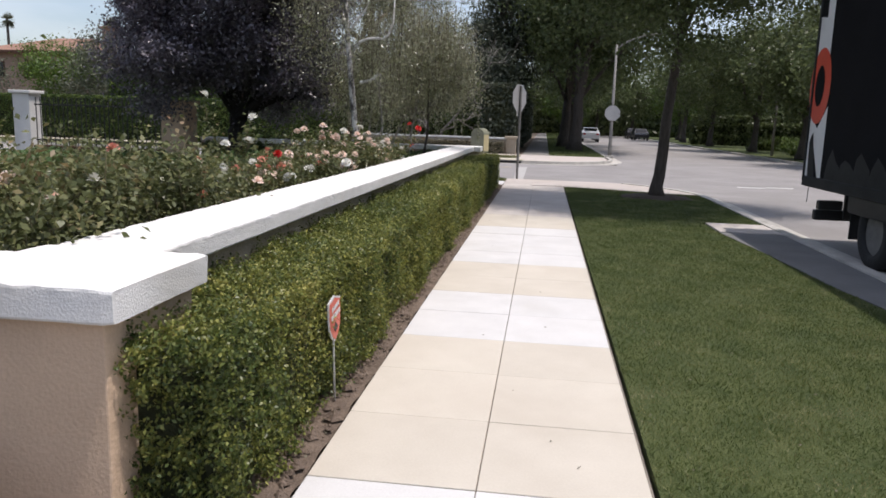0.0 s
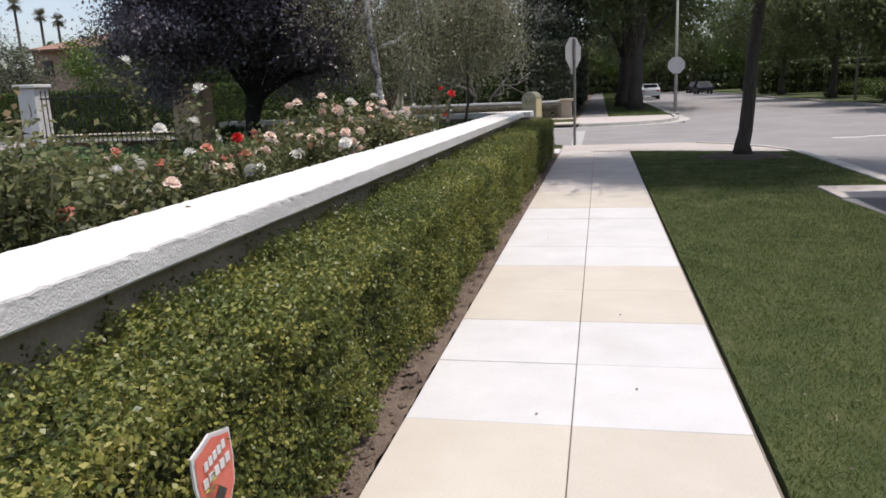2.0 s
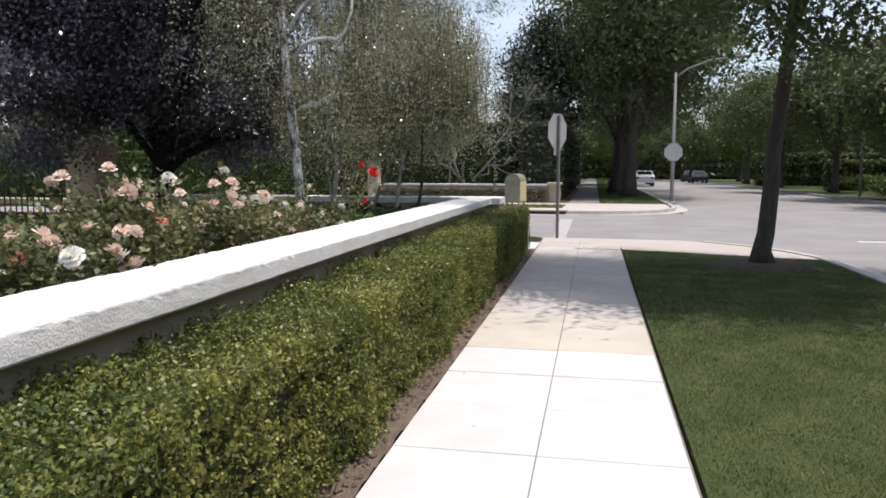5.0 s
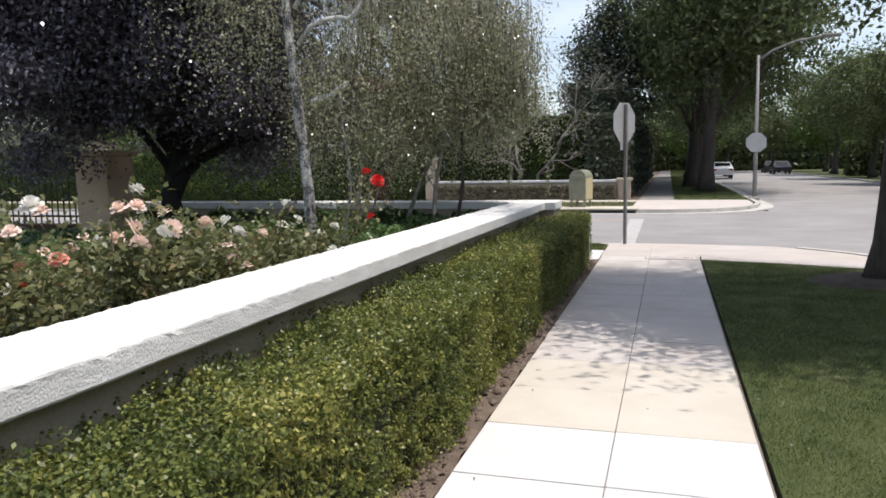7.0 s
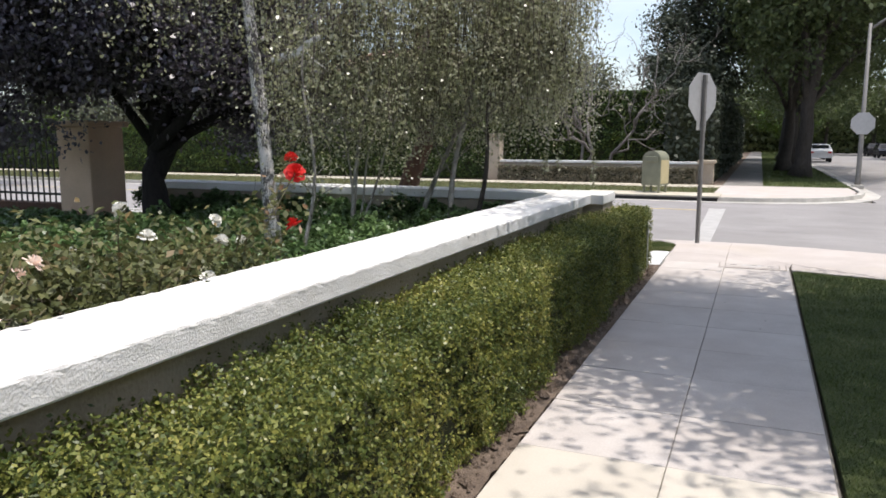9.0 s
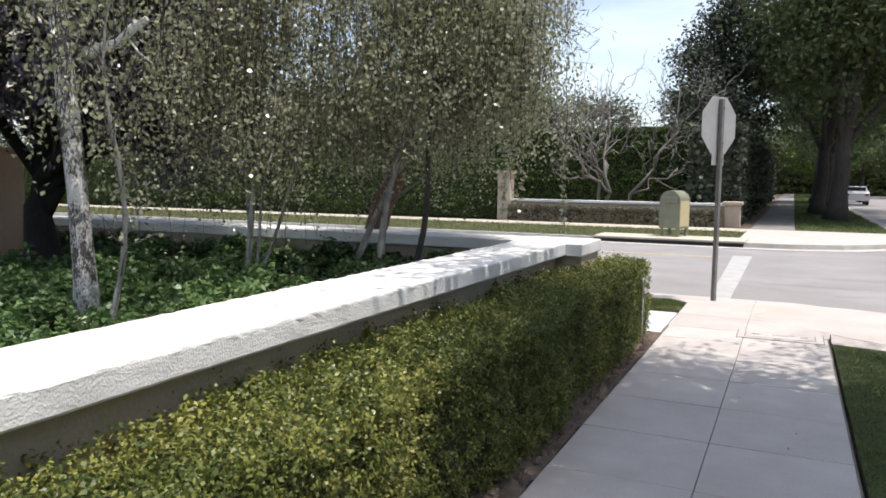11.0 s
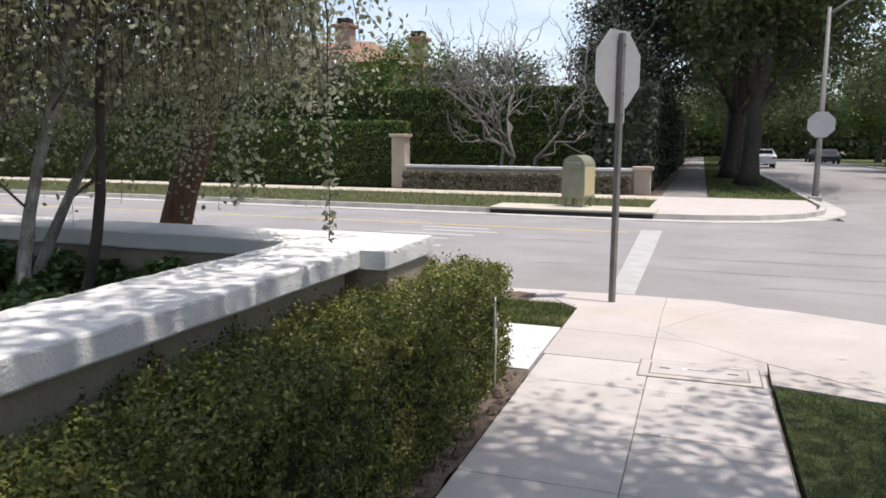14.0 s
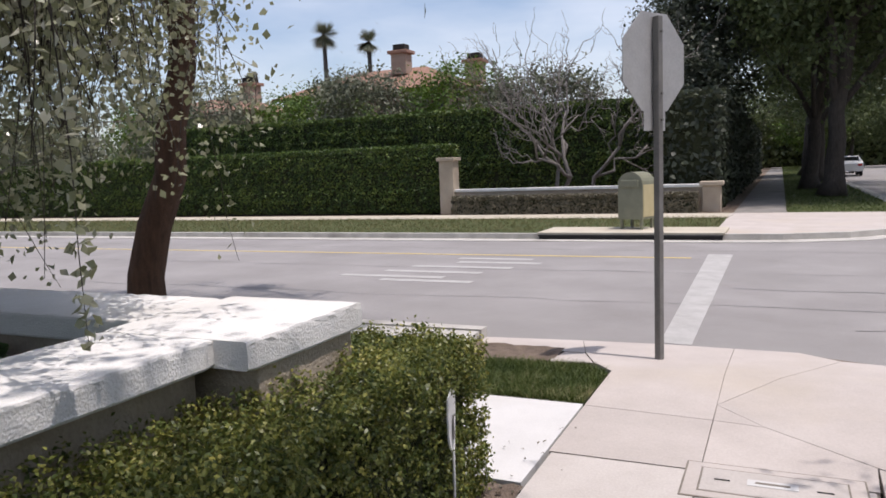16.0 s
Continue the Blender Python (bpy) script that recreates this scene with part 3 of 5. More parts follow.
bed = soil_bed("soil_strip", -1.62, -0.765, -6, 14.62, "dry crumbly brown soil strip between hedge and pavement", M["soil"], 5, 0.016)
clod_rng = np.random.default_rng(8)
nc = 1500
cp = np.column_stack([-0.79 - clod_rng.beta(1.2, 2.5, nc) * 0.3, clod_rng.uniform(-5, 14.5, nc), np.full(nc, 0.012)])
octa = np.array([(1, 0, 0), (0, 1, 0), (-1, 0, 0), (0, -1, 0), (0, 0, 1)], float)
tri_ids = np.array([(0, 1, 4), (1, 2, 4), (2, 3, 4), (3, 0, 4)])
blob = octa[None] * clod_rng.uniform(0.5, 1.3, (nc, 5, 3)) * clod_rng.gamma(2, 0.0065, (nc, 1, 1)) + cp[:, None]
tagged(pieces_mesh("soil_clods", blob[:, tri_ids].reshape(-1, 3), 3, M["soil"]), "loose brown soil clods and pebbles on the bed", "soil clods", "", "stuff")

# ---- low stucco wall ----
WALL_X0, WALL_X1 = -1.93, -1.42


def rough_cap(size, origin):
    """A trowelled cap: a closed section run along its longer side, with a ragged upper edge and pitted faces."""
    ax = 0 if size[0] > size[1] else 1
    L, W, H = size[ax], size[1 - ax], size[2]
    r, n = 0.012, max(8, int(L / 0.04))
    across = [-W / 2 + r + (W - 2 * r) * i / 10 for i in range(11)]
    faces = [-H / 2 + r + (H - 2 * r) * i / 5 for i in range(6)]
    ring = [(x, H / 2) for x in across] + [(W / 2 - 0.003, H / 2 - 0.003)] + [(W / 2, z) for z in faces[::-1]] + [(W / 2 - 0.004, -H / 2 + 0.004)]
    ring += [(x, -H / 2) for x in across[::-1]] + [(-W / 2 + 0.004, -H / 2 + 0.004)] + [(-W / 2, z) for z in faces] + [(-W / 2 + 0.003, H / 2 - 0.003)]
    bm = bmesh.new()
    rows = []
    for i in range(n + 1):
        row = []
        for u, z in ring:
            end = 0.012 if i in (0, n) else 0.0
            p = Vector(((-L / 2 + L * i / n), u * (1 - end / W), z * (1 - end / H)))
            if ax:
                p = Vector((p.y, p.x, p.z))
            q = origin + p
            edge = 1.0 if z > H / 2 - 0.02 and abs(u) > W / 2 - 0.03 else 0.2
            d = Vector((noise.noise(q * 5), noise.noise(q * 5 + Vector((9, 0, 0))), noise.noise(q * 3 + Vector((0, 7, 0))) * 0.7)) * 0.004
            d += Vector((noise.noise(q * 31), noise.noise(q * 31 + Vector((5, 0, 0))), noise.noise(q * 29 + Vector((0, 3, 0))))) * 0.006 * edge
            row.append(bm.verts.new(p + d))
        rows.append(row)
    k = len(ring)
    for i in range(n):
        for j in range(k):
            quad = (rows[i][j], rows[i + 1][j], rows[i + 1][(j + 1) % k], rows[i][(j + 1) % k])
            bm.faces.new(quad)
    bm.faces.new(rows[0])
    bm.faces.new(rows[-1][::-1])
    bmesh.ops.recalc_face_normals(bm, faces=bm.faces[:])
    return bm


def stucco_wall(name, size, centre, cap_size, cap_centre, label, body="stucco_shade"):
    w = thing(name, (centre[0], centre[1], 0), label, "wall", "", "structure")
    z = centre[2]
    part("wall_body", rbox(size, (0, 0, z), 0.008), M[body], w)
    cap = rough_cap(cap_size, Vector(cap_centre))
    bmesh.ops.translate(cap, vec=(cap_centre[0] - centre[0], cap_centre[1] - centre[1], cap_centre[2]), verts=cap.verts)
    part("wall_cap", cap, M["stucco"], w, "bright white stucco cap")
    return w


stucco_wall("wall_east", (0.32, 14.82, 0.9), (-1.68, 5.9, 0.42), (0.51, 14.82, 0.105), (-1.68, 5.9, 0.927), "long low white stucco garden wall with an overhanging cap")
stucco_wall("wall_pier_south", (0.66, 0.66, 0.95), (-1.6, -1.87, 0.44), (0.78, 0.74, 0.13), (-1.6, -1.88, 0.915), "square end pier of the white stucco wall", "pink_stucco")
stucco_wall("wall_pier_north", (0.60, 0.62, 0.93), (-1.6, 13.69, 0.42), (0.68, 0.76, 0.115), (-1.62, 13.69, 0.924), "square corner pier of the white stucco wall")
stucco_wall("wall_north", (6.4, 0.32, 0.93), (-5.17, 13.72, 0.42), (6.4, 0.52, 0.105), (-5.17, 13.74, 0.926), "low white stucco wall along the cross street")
stucco_wall("wall_south", (10, 0.34, 0.9), (-6.94, -1.87, 0.42), (10, 0.5, 0.13), (-6.94, -1.87, 0.9), "low stucco wall leading away from the end pier")

# garden ground inside the wall
soil_bed("garden_bed", -4.6, -1.84, -1.65, 13.5, "dark raised planting bed behind the low wall", M["mulch"], 11, 0.03, 0.15, 0.5)
lawn("lawn_2", [(-16, -1.6), (-4.5, -1.6), (-4.5, 9.2), (-16, 9.2)], "green garden lawn behind the rose bed", 90000, 12, 0.5, 0.06)
V, F = slab([(-40, -20), (-1.85, -20), (-1.85, 13.5), (-40, 13.5)], -0.1, 0.44)
structure(plain("garden_ground", V, F, M["mulch"]), "dark raised garden ground held by the wall", "ground")

# ---- clipped hedge along the pavement ----
hedge("box_hedge", (-1.2, 6.21, 0.0), (0.64, 16.62, 0.775), M["hedge"], "clipped green boxwood hedge with sunlit yellow-green tips", n=410000, leaf=0.0205, rough=0.06, seed=2, spray=14, blunt=0.04, faces="trfb")

# ---- across the street ----
V, F = slab([(-60, 31.9), (-0.9, 31.9), (-0.9, 33.5), (-60, 33.5)], -0.05, 0.0)
structure(plain("pavement_far", V, F, M["slab_tan"]), "sunlit concrete pavement across the street", "pavement")
lawn("lawn_3", [(-60, 27.55), (-4.75, 27.5), (-4.75, 28.9), (-0.9, 28.9), (-0.9, 31.88), (-60, 31.88)], "narrow dry patchy grass verge across the street", 50000, 14, 0.0, 0.09, "dry_grass")
V, F = slab([(-0.9, 27.45), (0.6, 27.5), (1.5, 27.95), (2.4, 28.8), (3.0, 30.0), (3.2, 31.5), (3.2, 33.6), (-0.9, 33.6)], -0.05, -0.004)
structure(plain("pavement_far_corner", V, F, M["slab_pink"]), "pale concrete corner landing across the street", "pavement")
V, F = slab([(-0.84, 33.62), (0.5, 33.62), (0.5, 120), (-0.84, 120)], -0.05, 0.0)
structure(plain("pavement_far_north", V, F, M["slab_tree_shade"]), "pavement running on between hedge and trees, tree shade painted in", "pavement")
lawn("lawn_4", [(0.52, 33.62), (3.3, 33.62), (3.3, 120), (0.52, 120)], "parkway grass in the shade of the big trees", 30000, 15, 0.0, 0.1)
hedge("tall_hedge", (-26.0, 35.2, 0), (32, 1.4, 2.35), M["far_hedge"], "tall clipped green hedge with a bright top", n=60000, leaf=0.10, rough=0.10, seed=21, faces="tfr")
hedge("tall_hedge", (-14.0, 39.0, 0), (24, 1.4, 3.75), M["far_hedge"], "taller clipped hedge behind the first one", n=60000, leaf=0.11, rough=0.12, seed=22, faces="tfr")
hedge("low_hedge", (-5.6, 33.75, 0), (7.6, 0.4, 0.6), M["dry_leaf"], "low dry brownish hedge in front of the low wall", n=9000, leaf=0.09, rough=0.06, seed=23, faces="tfrl")
hedge("side_hedge", (-2.2, 60, 0), (1.8, 50, 3.6), M["conifer"], "dark hedge beside the far pavement", n=26000, leaf=0.22, rough=0.2, seed=24, faces="tfr")
lw = thing("wall_far", (-5.5, 34.15, 0), "low buff stucco wall across the street", "wall", "", "structure")
part("wall_body", rbox((8.0, 0.25, 0.72), (0, 0, 0.36), 0.01), M["stucco_shade"], lw)
part("wall_cap", rbox((8.1, 0.36, 0.09), (0, 0, 0.765), 0.01), M["stucco"], lw)
for i, (px, ph) in enumerate(((-9.7, 1.75), (-1.45, 0.76))):
    p = thing("wall_pillar", (px, 34.15, 0), "buff stucco pillar with a moulded cap" if i == 0 else "short buff stucco end pillar", "pillar", "", "structure")
    part("shaft", rbox((0.5, 0.5, ph), (0, 0, ph / 2), 0.015), M["stucco_shade"], p)
    part("cap", rbox((0.64, 0.64, 0.12), (0, 0, ph + 0.06), 0.02), M["stucco_shade"], p)

# ---- street furniture ----
def octagon(r, depth, z):
    """A vertical octagon in the local x-z plane."""
    pts = [(r * math.cos(radians(22.5 + 45 * k)), r * math.sin(radians(22.5 + 45 * k)) + z) for k in range(8)]
    V = [(x, -depth / 2, y) for x, y in pts] + [(x, depth / 2, y) for x, y in pts]
    F = [tuple(range(8)), tuple(range(8, 16))[::-1]] + [(k, k + 8, (k + 1) % 8 + 8, (k + 1) % 8) for k in range(8)]
    return V, F


stop = thing("stop_sign", (-0.546, 17.34, -0.06), "grey back of an octagonal stop sign on a steel post", "sign")
stop.rotation_euler = (0, 0, math.atan2(0.87, 0.48) + math.pi)
part("post", rbox((0.055, 0.055, 2.68), (0, 0.035, 1.34), 0.008), M["steel"], stop, "weathered steel post")
V, F = octagon(0.40, 0.006, 2.34)
plate = plain("sign_plate", V, F, M["sign_back"], stop, "bare aluminium sign back")
V, F = octagon(0.385, 0.003, 2.34)
plain("sign_face", [(x, y - 0.0055, z) for x, y, z in V], F, M["sign_red"], plate, "red sign face")
part("small_plate", rbox((0.26, 0.006, 0.16), (0, 0, 1.9), 0.002), M["sign_back"], stop, "small grey plate under the sign")
for z in (1.9, 2.1, 2.56):
    part("bolt", rbox((0.018, 0.02, 0.018), (0, 0.07, z), 0.003), M["steel"], stop)

lamp = thing("street_lamp", (3.54, 34.4, -0.06), "grey steel street lamp with a curved arm over the street", "street lamp")
tubes("pole", [([(0, 0, 0), (0, 0, 0.35), (0, 0, 5.6)], [0.11, 0.085, 0.055])], M["steel"], lamp, 12)
part("base_plate", rbox((0.36, 0.36, 0.14), (0, 0, 0.07), 0.02), M["kerb"], lamp)
tubes("arm", [([(0, 0, 5.4), (0.5, 0, 5.75), (1.3, 0, 6.05), (2.3, 0, 6.2)], [0.045, 0.042, 0.038, 0.033])], M["steel"], lamp, 8)
head = bmesh.new()
rbox((0.62, 0.24, 0.13), (2.55, 0, 6.19), 0.045, 3, bm=head)
part("lamp_head", head, M["steel"], lamp)
V, F = octagon(0.40, 0.006, 2.25)
plain("sign_plate", [(x, y - 0.11, z) for x, y, z in V], F, M["sign_back"], lamp, "grey back of an octagonal sign")

post_2 = thing("street_lamp", (15.0, 47.0, -0.06), "slender pale lamp post across the wide street", "street lamp")
tubes("pole", [([(0, 0, 0), (0, 0, 5.5)], [0.09, 0.055])], M["bark_pale"], post_2, 10)
tubes("arm", [([(0, 0, 5.3), (-0.6, 0, 5.6), (-1.7, 0, 5.8)], [0.04, 0.036, 0.03])], M["steel"], post_2, 8)
part("lamp_head", rbox((0.5, 0.22, 0.12), (-1.9, 0, 5.79), 0.04, 3), M["steel"], post_2)

# storm drain and mailbox across the street
drain = thing("storm_drain", (-2.6, 27.82, -0.12), "concrete storm drain slab with a dark kerb opening", "drain", "", "structure")
part("top_slab", rbox((3.9, 1.35, 0.06), (0, 0.02, 0.135), 0.012), M["slab_tan"], drain)
part("opening", rbox((3.8, 0.1, 0.105), (0, -0.625, 0.0535), 0.004), M["dark"], drain, "dark inlet slot")
part("iron_edge", rbox((3.84, 0.03, 0.03), (0, -0.675, 0.1), 0.004), M["black_iron"], drain)

mail = thing("mailbox", (-2.55, 28.15, 0.046), "olive grey collection mailbox with a rounded top", "mailbox")
mail.rotation_euler = (0, 0, radians(-20))
prof = [(-0.30, 0.22), (0.30, 0.22), (0.30, 0.98)] + [(0.30 * math.cos(radians(a)), 0.98 + 0.27 * math.sin(radians(a))) for a in range(15, 180, 15)] + [(-0.30, 0.98)]
n = len(prof)
V = [(x, -0.28, z) for x, z in prof] + [(x, 0.28, z) for x, z in prof]
F = [tuple(range(n)), tuple(range(n, 2 * n))[::-1]] + [(k, k + n, (k + 1) % n + n, (k + 1) % n) for k in range(n)]
mb = plain("body", V, F, M["mailbox"], mail)
part("hood", rbox((0.42, 0.05, 0.16), (0, -0.30, 1.0), 0.015), M["mailbox"], mb)
# thin added sheet that carries the painted sunlight on the +x side
part("side_panel", rbox((0.012, 0.5, 0.7), (0.304, 0, 0.62), 0.004), M["mailbox_sunlit"], mb, "added tan sheet painting sunlight onto the mailbox side")
for sx in (-0.24, 0.24):
    for sy in (-0.22, 0.22):
        part("leg", rbox((0.06, 0.06, 0.24), (sx, sy, 0.12), 0.006), M["mailbox"], mail)


def yard_sign(loc, turn, tilt, face, label):
    s = thing("yard_sign", loc, label, "sign", "small yard signs at the hedge")
    s.rotation_euler = (radians(tilt), radians(-4), radians(turn))
    tubes("stake", [([(0, 0, -0.03), (0, 0, 0.36), (0, 0.004, 0.52)], [0.006, 0.006, 0.005])], M["truck_white"], s, 6)
    out = [(0, 0.31), (0.05, 0.35), (0.088, 0.42), (0.10, 0.52), (0.098, 0.63), (0.05, 0.645), (0, 0.665), (-0.05, 0.645), (-0.098, 0.63), (-0.10, 0.52), (-0.088, 0.42), (-0.05, 0.35)]
    out = [(x * 0.85, 0.37 + (z - 0.31) * 0.74) for x, z in out]
    k = len(out)
    V = [(x, -0.010, z) for x, z in out] + [(x, -0.003, z) for x, z in out]
    F = [tuple(range(k)), tuple(range(k, 2 * k))[::-1]] + [(i, i + k, (i + 1) % k + k, (i + 1) % k) for i in range(k)]
    plate = plain("plate", V, F, M["truck_white"], s, "shield-shaped sign plate")
    if face:
        V = [(x * 0.9, -0.0135, 0.505 + (z - 0.505) * 0.92) for x, z in out]
        plain("red_field", V, [tuple(range(k))], M["sign_red"], plate, "red sign face")
        for j, (w, h, z) in enumerate(((0.10, 0.024, 0.572), (0.125, 0.026, 0.528))):
            for q in range(5):
                part("letter_bar", rbox((w / 6.5, 0.002, h), (-w / 2 + w * (q + 0.5) / 5, -0.0165, z + 0.01 * (q - 2) * 0.5), 0), M["truck_white"], plate)
        part("emblem", rbox((0.04, 0.002, 0.04), (0.0, -0.0165, 0.455), 0, rot=Matrix.Rotation(radians(45), 4, "Y")), M["black_iron"], plate)
    else:
        part("mount", rbox((0.03, 0.006, 0.1), (0, 0.004, 0.48), 0.002), M["steel"], plate)
    return s


yard_sign((-0.87, -0.68, 0.0), 84, 0, True, "small red and white shield yard sign on a thin stake")
yard_sign((-0.86, 14.02, 0.0), 284, 0, False, "small pale yard sign seen from its back")

# ---- parked box truck ----
truck = thing("box_truck", (5.48, 3.0, -0.12), "parked black box truck with red and white side lettering", "truck")
part("cargo_box", rbox((2.40, 9.6, 3.0), (0, 0.05, 2.40), 0.03), M["truck_black"], truck)
part("bottom_rail", rbox((2.44, 9.64, 0.16), (0, 0.05, 0.95), 0.015), M["truck_grey"], truck, "dark grey bottom rail")
part("corner_post", rbox((0.05, 0.06, 2.95), (-1.2, 4.84, 2.42), 0.01), M["truck_grey"], truck)
# two added black boxes stand for the shade under the body and over the wheel
part("side_skirt", rbox((0.05, 5.2, 0.62), (-1.12, -1.3, 0.6), 0.01), M["black_iron"], truck, "black sheet added as the shade under the truck")
part("wheel_arch", rbox((0.5, 1.5, 0.3), (-0.95, 2.3, 0.8), 0.03), M["black_iron"], truck)
part("chassis", rbox((0.9, 9.2, 0.22), (0, 0.0, 0.72), 0.02), M["black_iron"], truck)
part("cab", rbox((2.2, 1.9, 2.2), (0, -5.9, 1.55), 0.12, 3), M["truck_black"], truck)
part("bumper", rbox((2.2, 0.12, 0.16), (0, 4.55, 0.45), 0.02), M["black_iron"], truck, "black rear step bumper")
part("light_box", rbox((0.35, 0.12, 0.14), (-0.95, 4.35, 0.62), 0.02), M["black_iron"], truck)
part("mud_flap", rbox((0.5, 0.02, 0.55), (-0.85, 3.15, 0.55), 0.005), M["tyre"], truck)
for sx in (-0.7, 0.7):
    part("bumper_bracket", rbox((0.05, 0.06, 0.5), (sx, 4.4, 0.66), 0.006), M["black_iron"], truck)
tubes("hanging_rod", [([(-1.16, 4.7, 0.9), (-1.16, 4.72, 0.62)], [0.008, 0.006])], M["steel"], truck, 6)


def wheel(x, y, r, w, parent):
    ring = [(r * 0.62, -w / 2), (r * 0.93, -w / 2), (r, -w / 2 + 0.04), (r, w / 2 - 0.04), (r * 0.93, w / 2), (r * 0.62, w / 2)]
    V, F = [], []
    for k in range(28):
        a = 2 * math.pi * k / 28
        V += [(x + q, y + rr * math.cos(a), r + rr * math.sin(a)) for rr, q in ring]
    for k in range(28):
        for j in range(6):
            F.append((k * 6 + j, k * 6 + (j + 1) % 6, ((k + 1) % 28) * 6 + (j + 1) % 6, ((k + 1) % 28) * 6 + j))
    wh = plain("wheel", V, F, M["tyre"], parent, "black rubber tyre", True)
    hub = bmesh.new()
    bmesh.ops.create_cone(hub, cap_ends=True, segments=24, radius1=r * 0.63, radius2=r * 0.5, depth=w * 0.7, matrix=Matrix.Translation((x, y, r)) @ Matrix.Rotation(radians(90), 4, "Y"))
    part("rim", hub, M["steel"], wh, "grey steel rim")


for wy in (2.35, -5.6):
    for wx in (-0.98, 0.98):
        wheel(wx, wy, 0.48, 0.3, truck)


def side_shape(name, pts, mat, lift, label=""):
    """A flat vinyl shape on the side of the truck; pts are (y, z) in the truck's own space."""
    V = [(-1.2 - lift, y + 0.2, 2.38 + (z - 2.38) * 1.08) for y, z in pts]
    plain(name, V, [tuple(range(len(pts)))], mat, truck, label)


def ellipse(cy, cz, ry, rz, k=28):
    return [(cy + ry * math.cos(2 * math.pi * i / k), cz + rz * math.sin(2 * math.pi * i / k)) for i in range(k)]


side_shape("white_letter", [(4.30, 2.72), (4.62, 2.78), (4.72, 3.35), (4.36, 3.3), (4.36, 3.9), (4.1, 3.9), (4.1, 2.72)], M["truck_white"], 0.004, "white vinyl letter shape")
side_shape("white_letter", [(4.68, 1.98), (4.60, 1.98), (4.3, 1.80), (3.95, 2.1), (3.95, 1.12), (4.08, 1.12), (4.36, 1.55), (4.5, 1.12), (4.68, 1.12)], M["truck_white"], 0.004, "white vinyl letter shape")
side_shape("red_ring", ellipse(4.36, 2.38, 0.42, 0.52), M["truck_red"], 0.007, "red vinyl ring")
side_shape("ring_centre", ellipse(4.36, 2.38, 0.19, 0.28), M["truck_black"], 0.010)
side_shape("dark_letter", [(4.42, 1.75), (4.55, 1.62), (4.5, 1.12), (4.2, 1.12)], M["truck_grey"], 0.007)
mural_rng = np.random.default_rng(31)
for i in range(9):
    y0 = 3.8 - i * 0.5
    side_shape("mural_patch", [(y0, 1.08), (y0 - 0.55, 1.08), (y0 - 0.53, 1.22 + 0.1 * mural_rng.random()), (y0 - 0.4, 1.36 + 0.15 * mural_rng.random()), (y0 - 0.22, 1.4 + 0.2 * mural_rng.random()), (y0 - 0.08, 1.34 + 0.1 * mural_rng.random()), (y0, 1.2)], M["truck_grey"], 0.003 + 0.001 * (i % 3))


# ---- garden: trees ----
plum = tree("plum_tree", (-6.95, 12.3, 0.44), [(0, 0, 0), (0.0, 0, 0.35), (0.0, 0.02, 0.75), (0.02, 0.02, 1.05)], 0.22, (0.0, 0, 3.55), (2.6, 2.6, 3.3), 0.078, 200000, 560,
            M["plum"], M["bark_black"], "dark purple-leaved plum tree in the garden", 41, 0.27, 16, hollow=0.3, flat=0.8, low=-0.6)


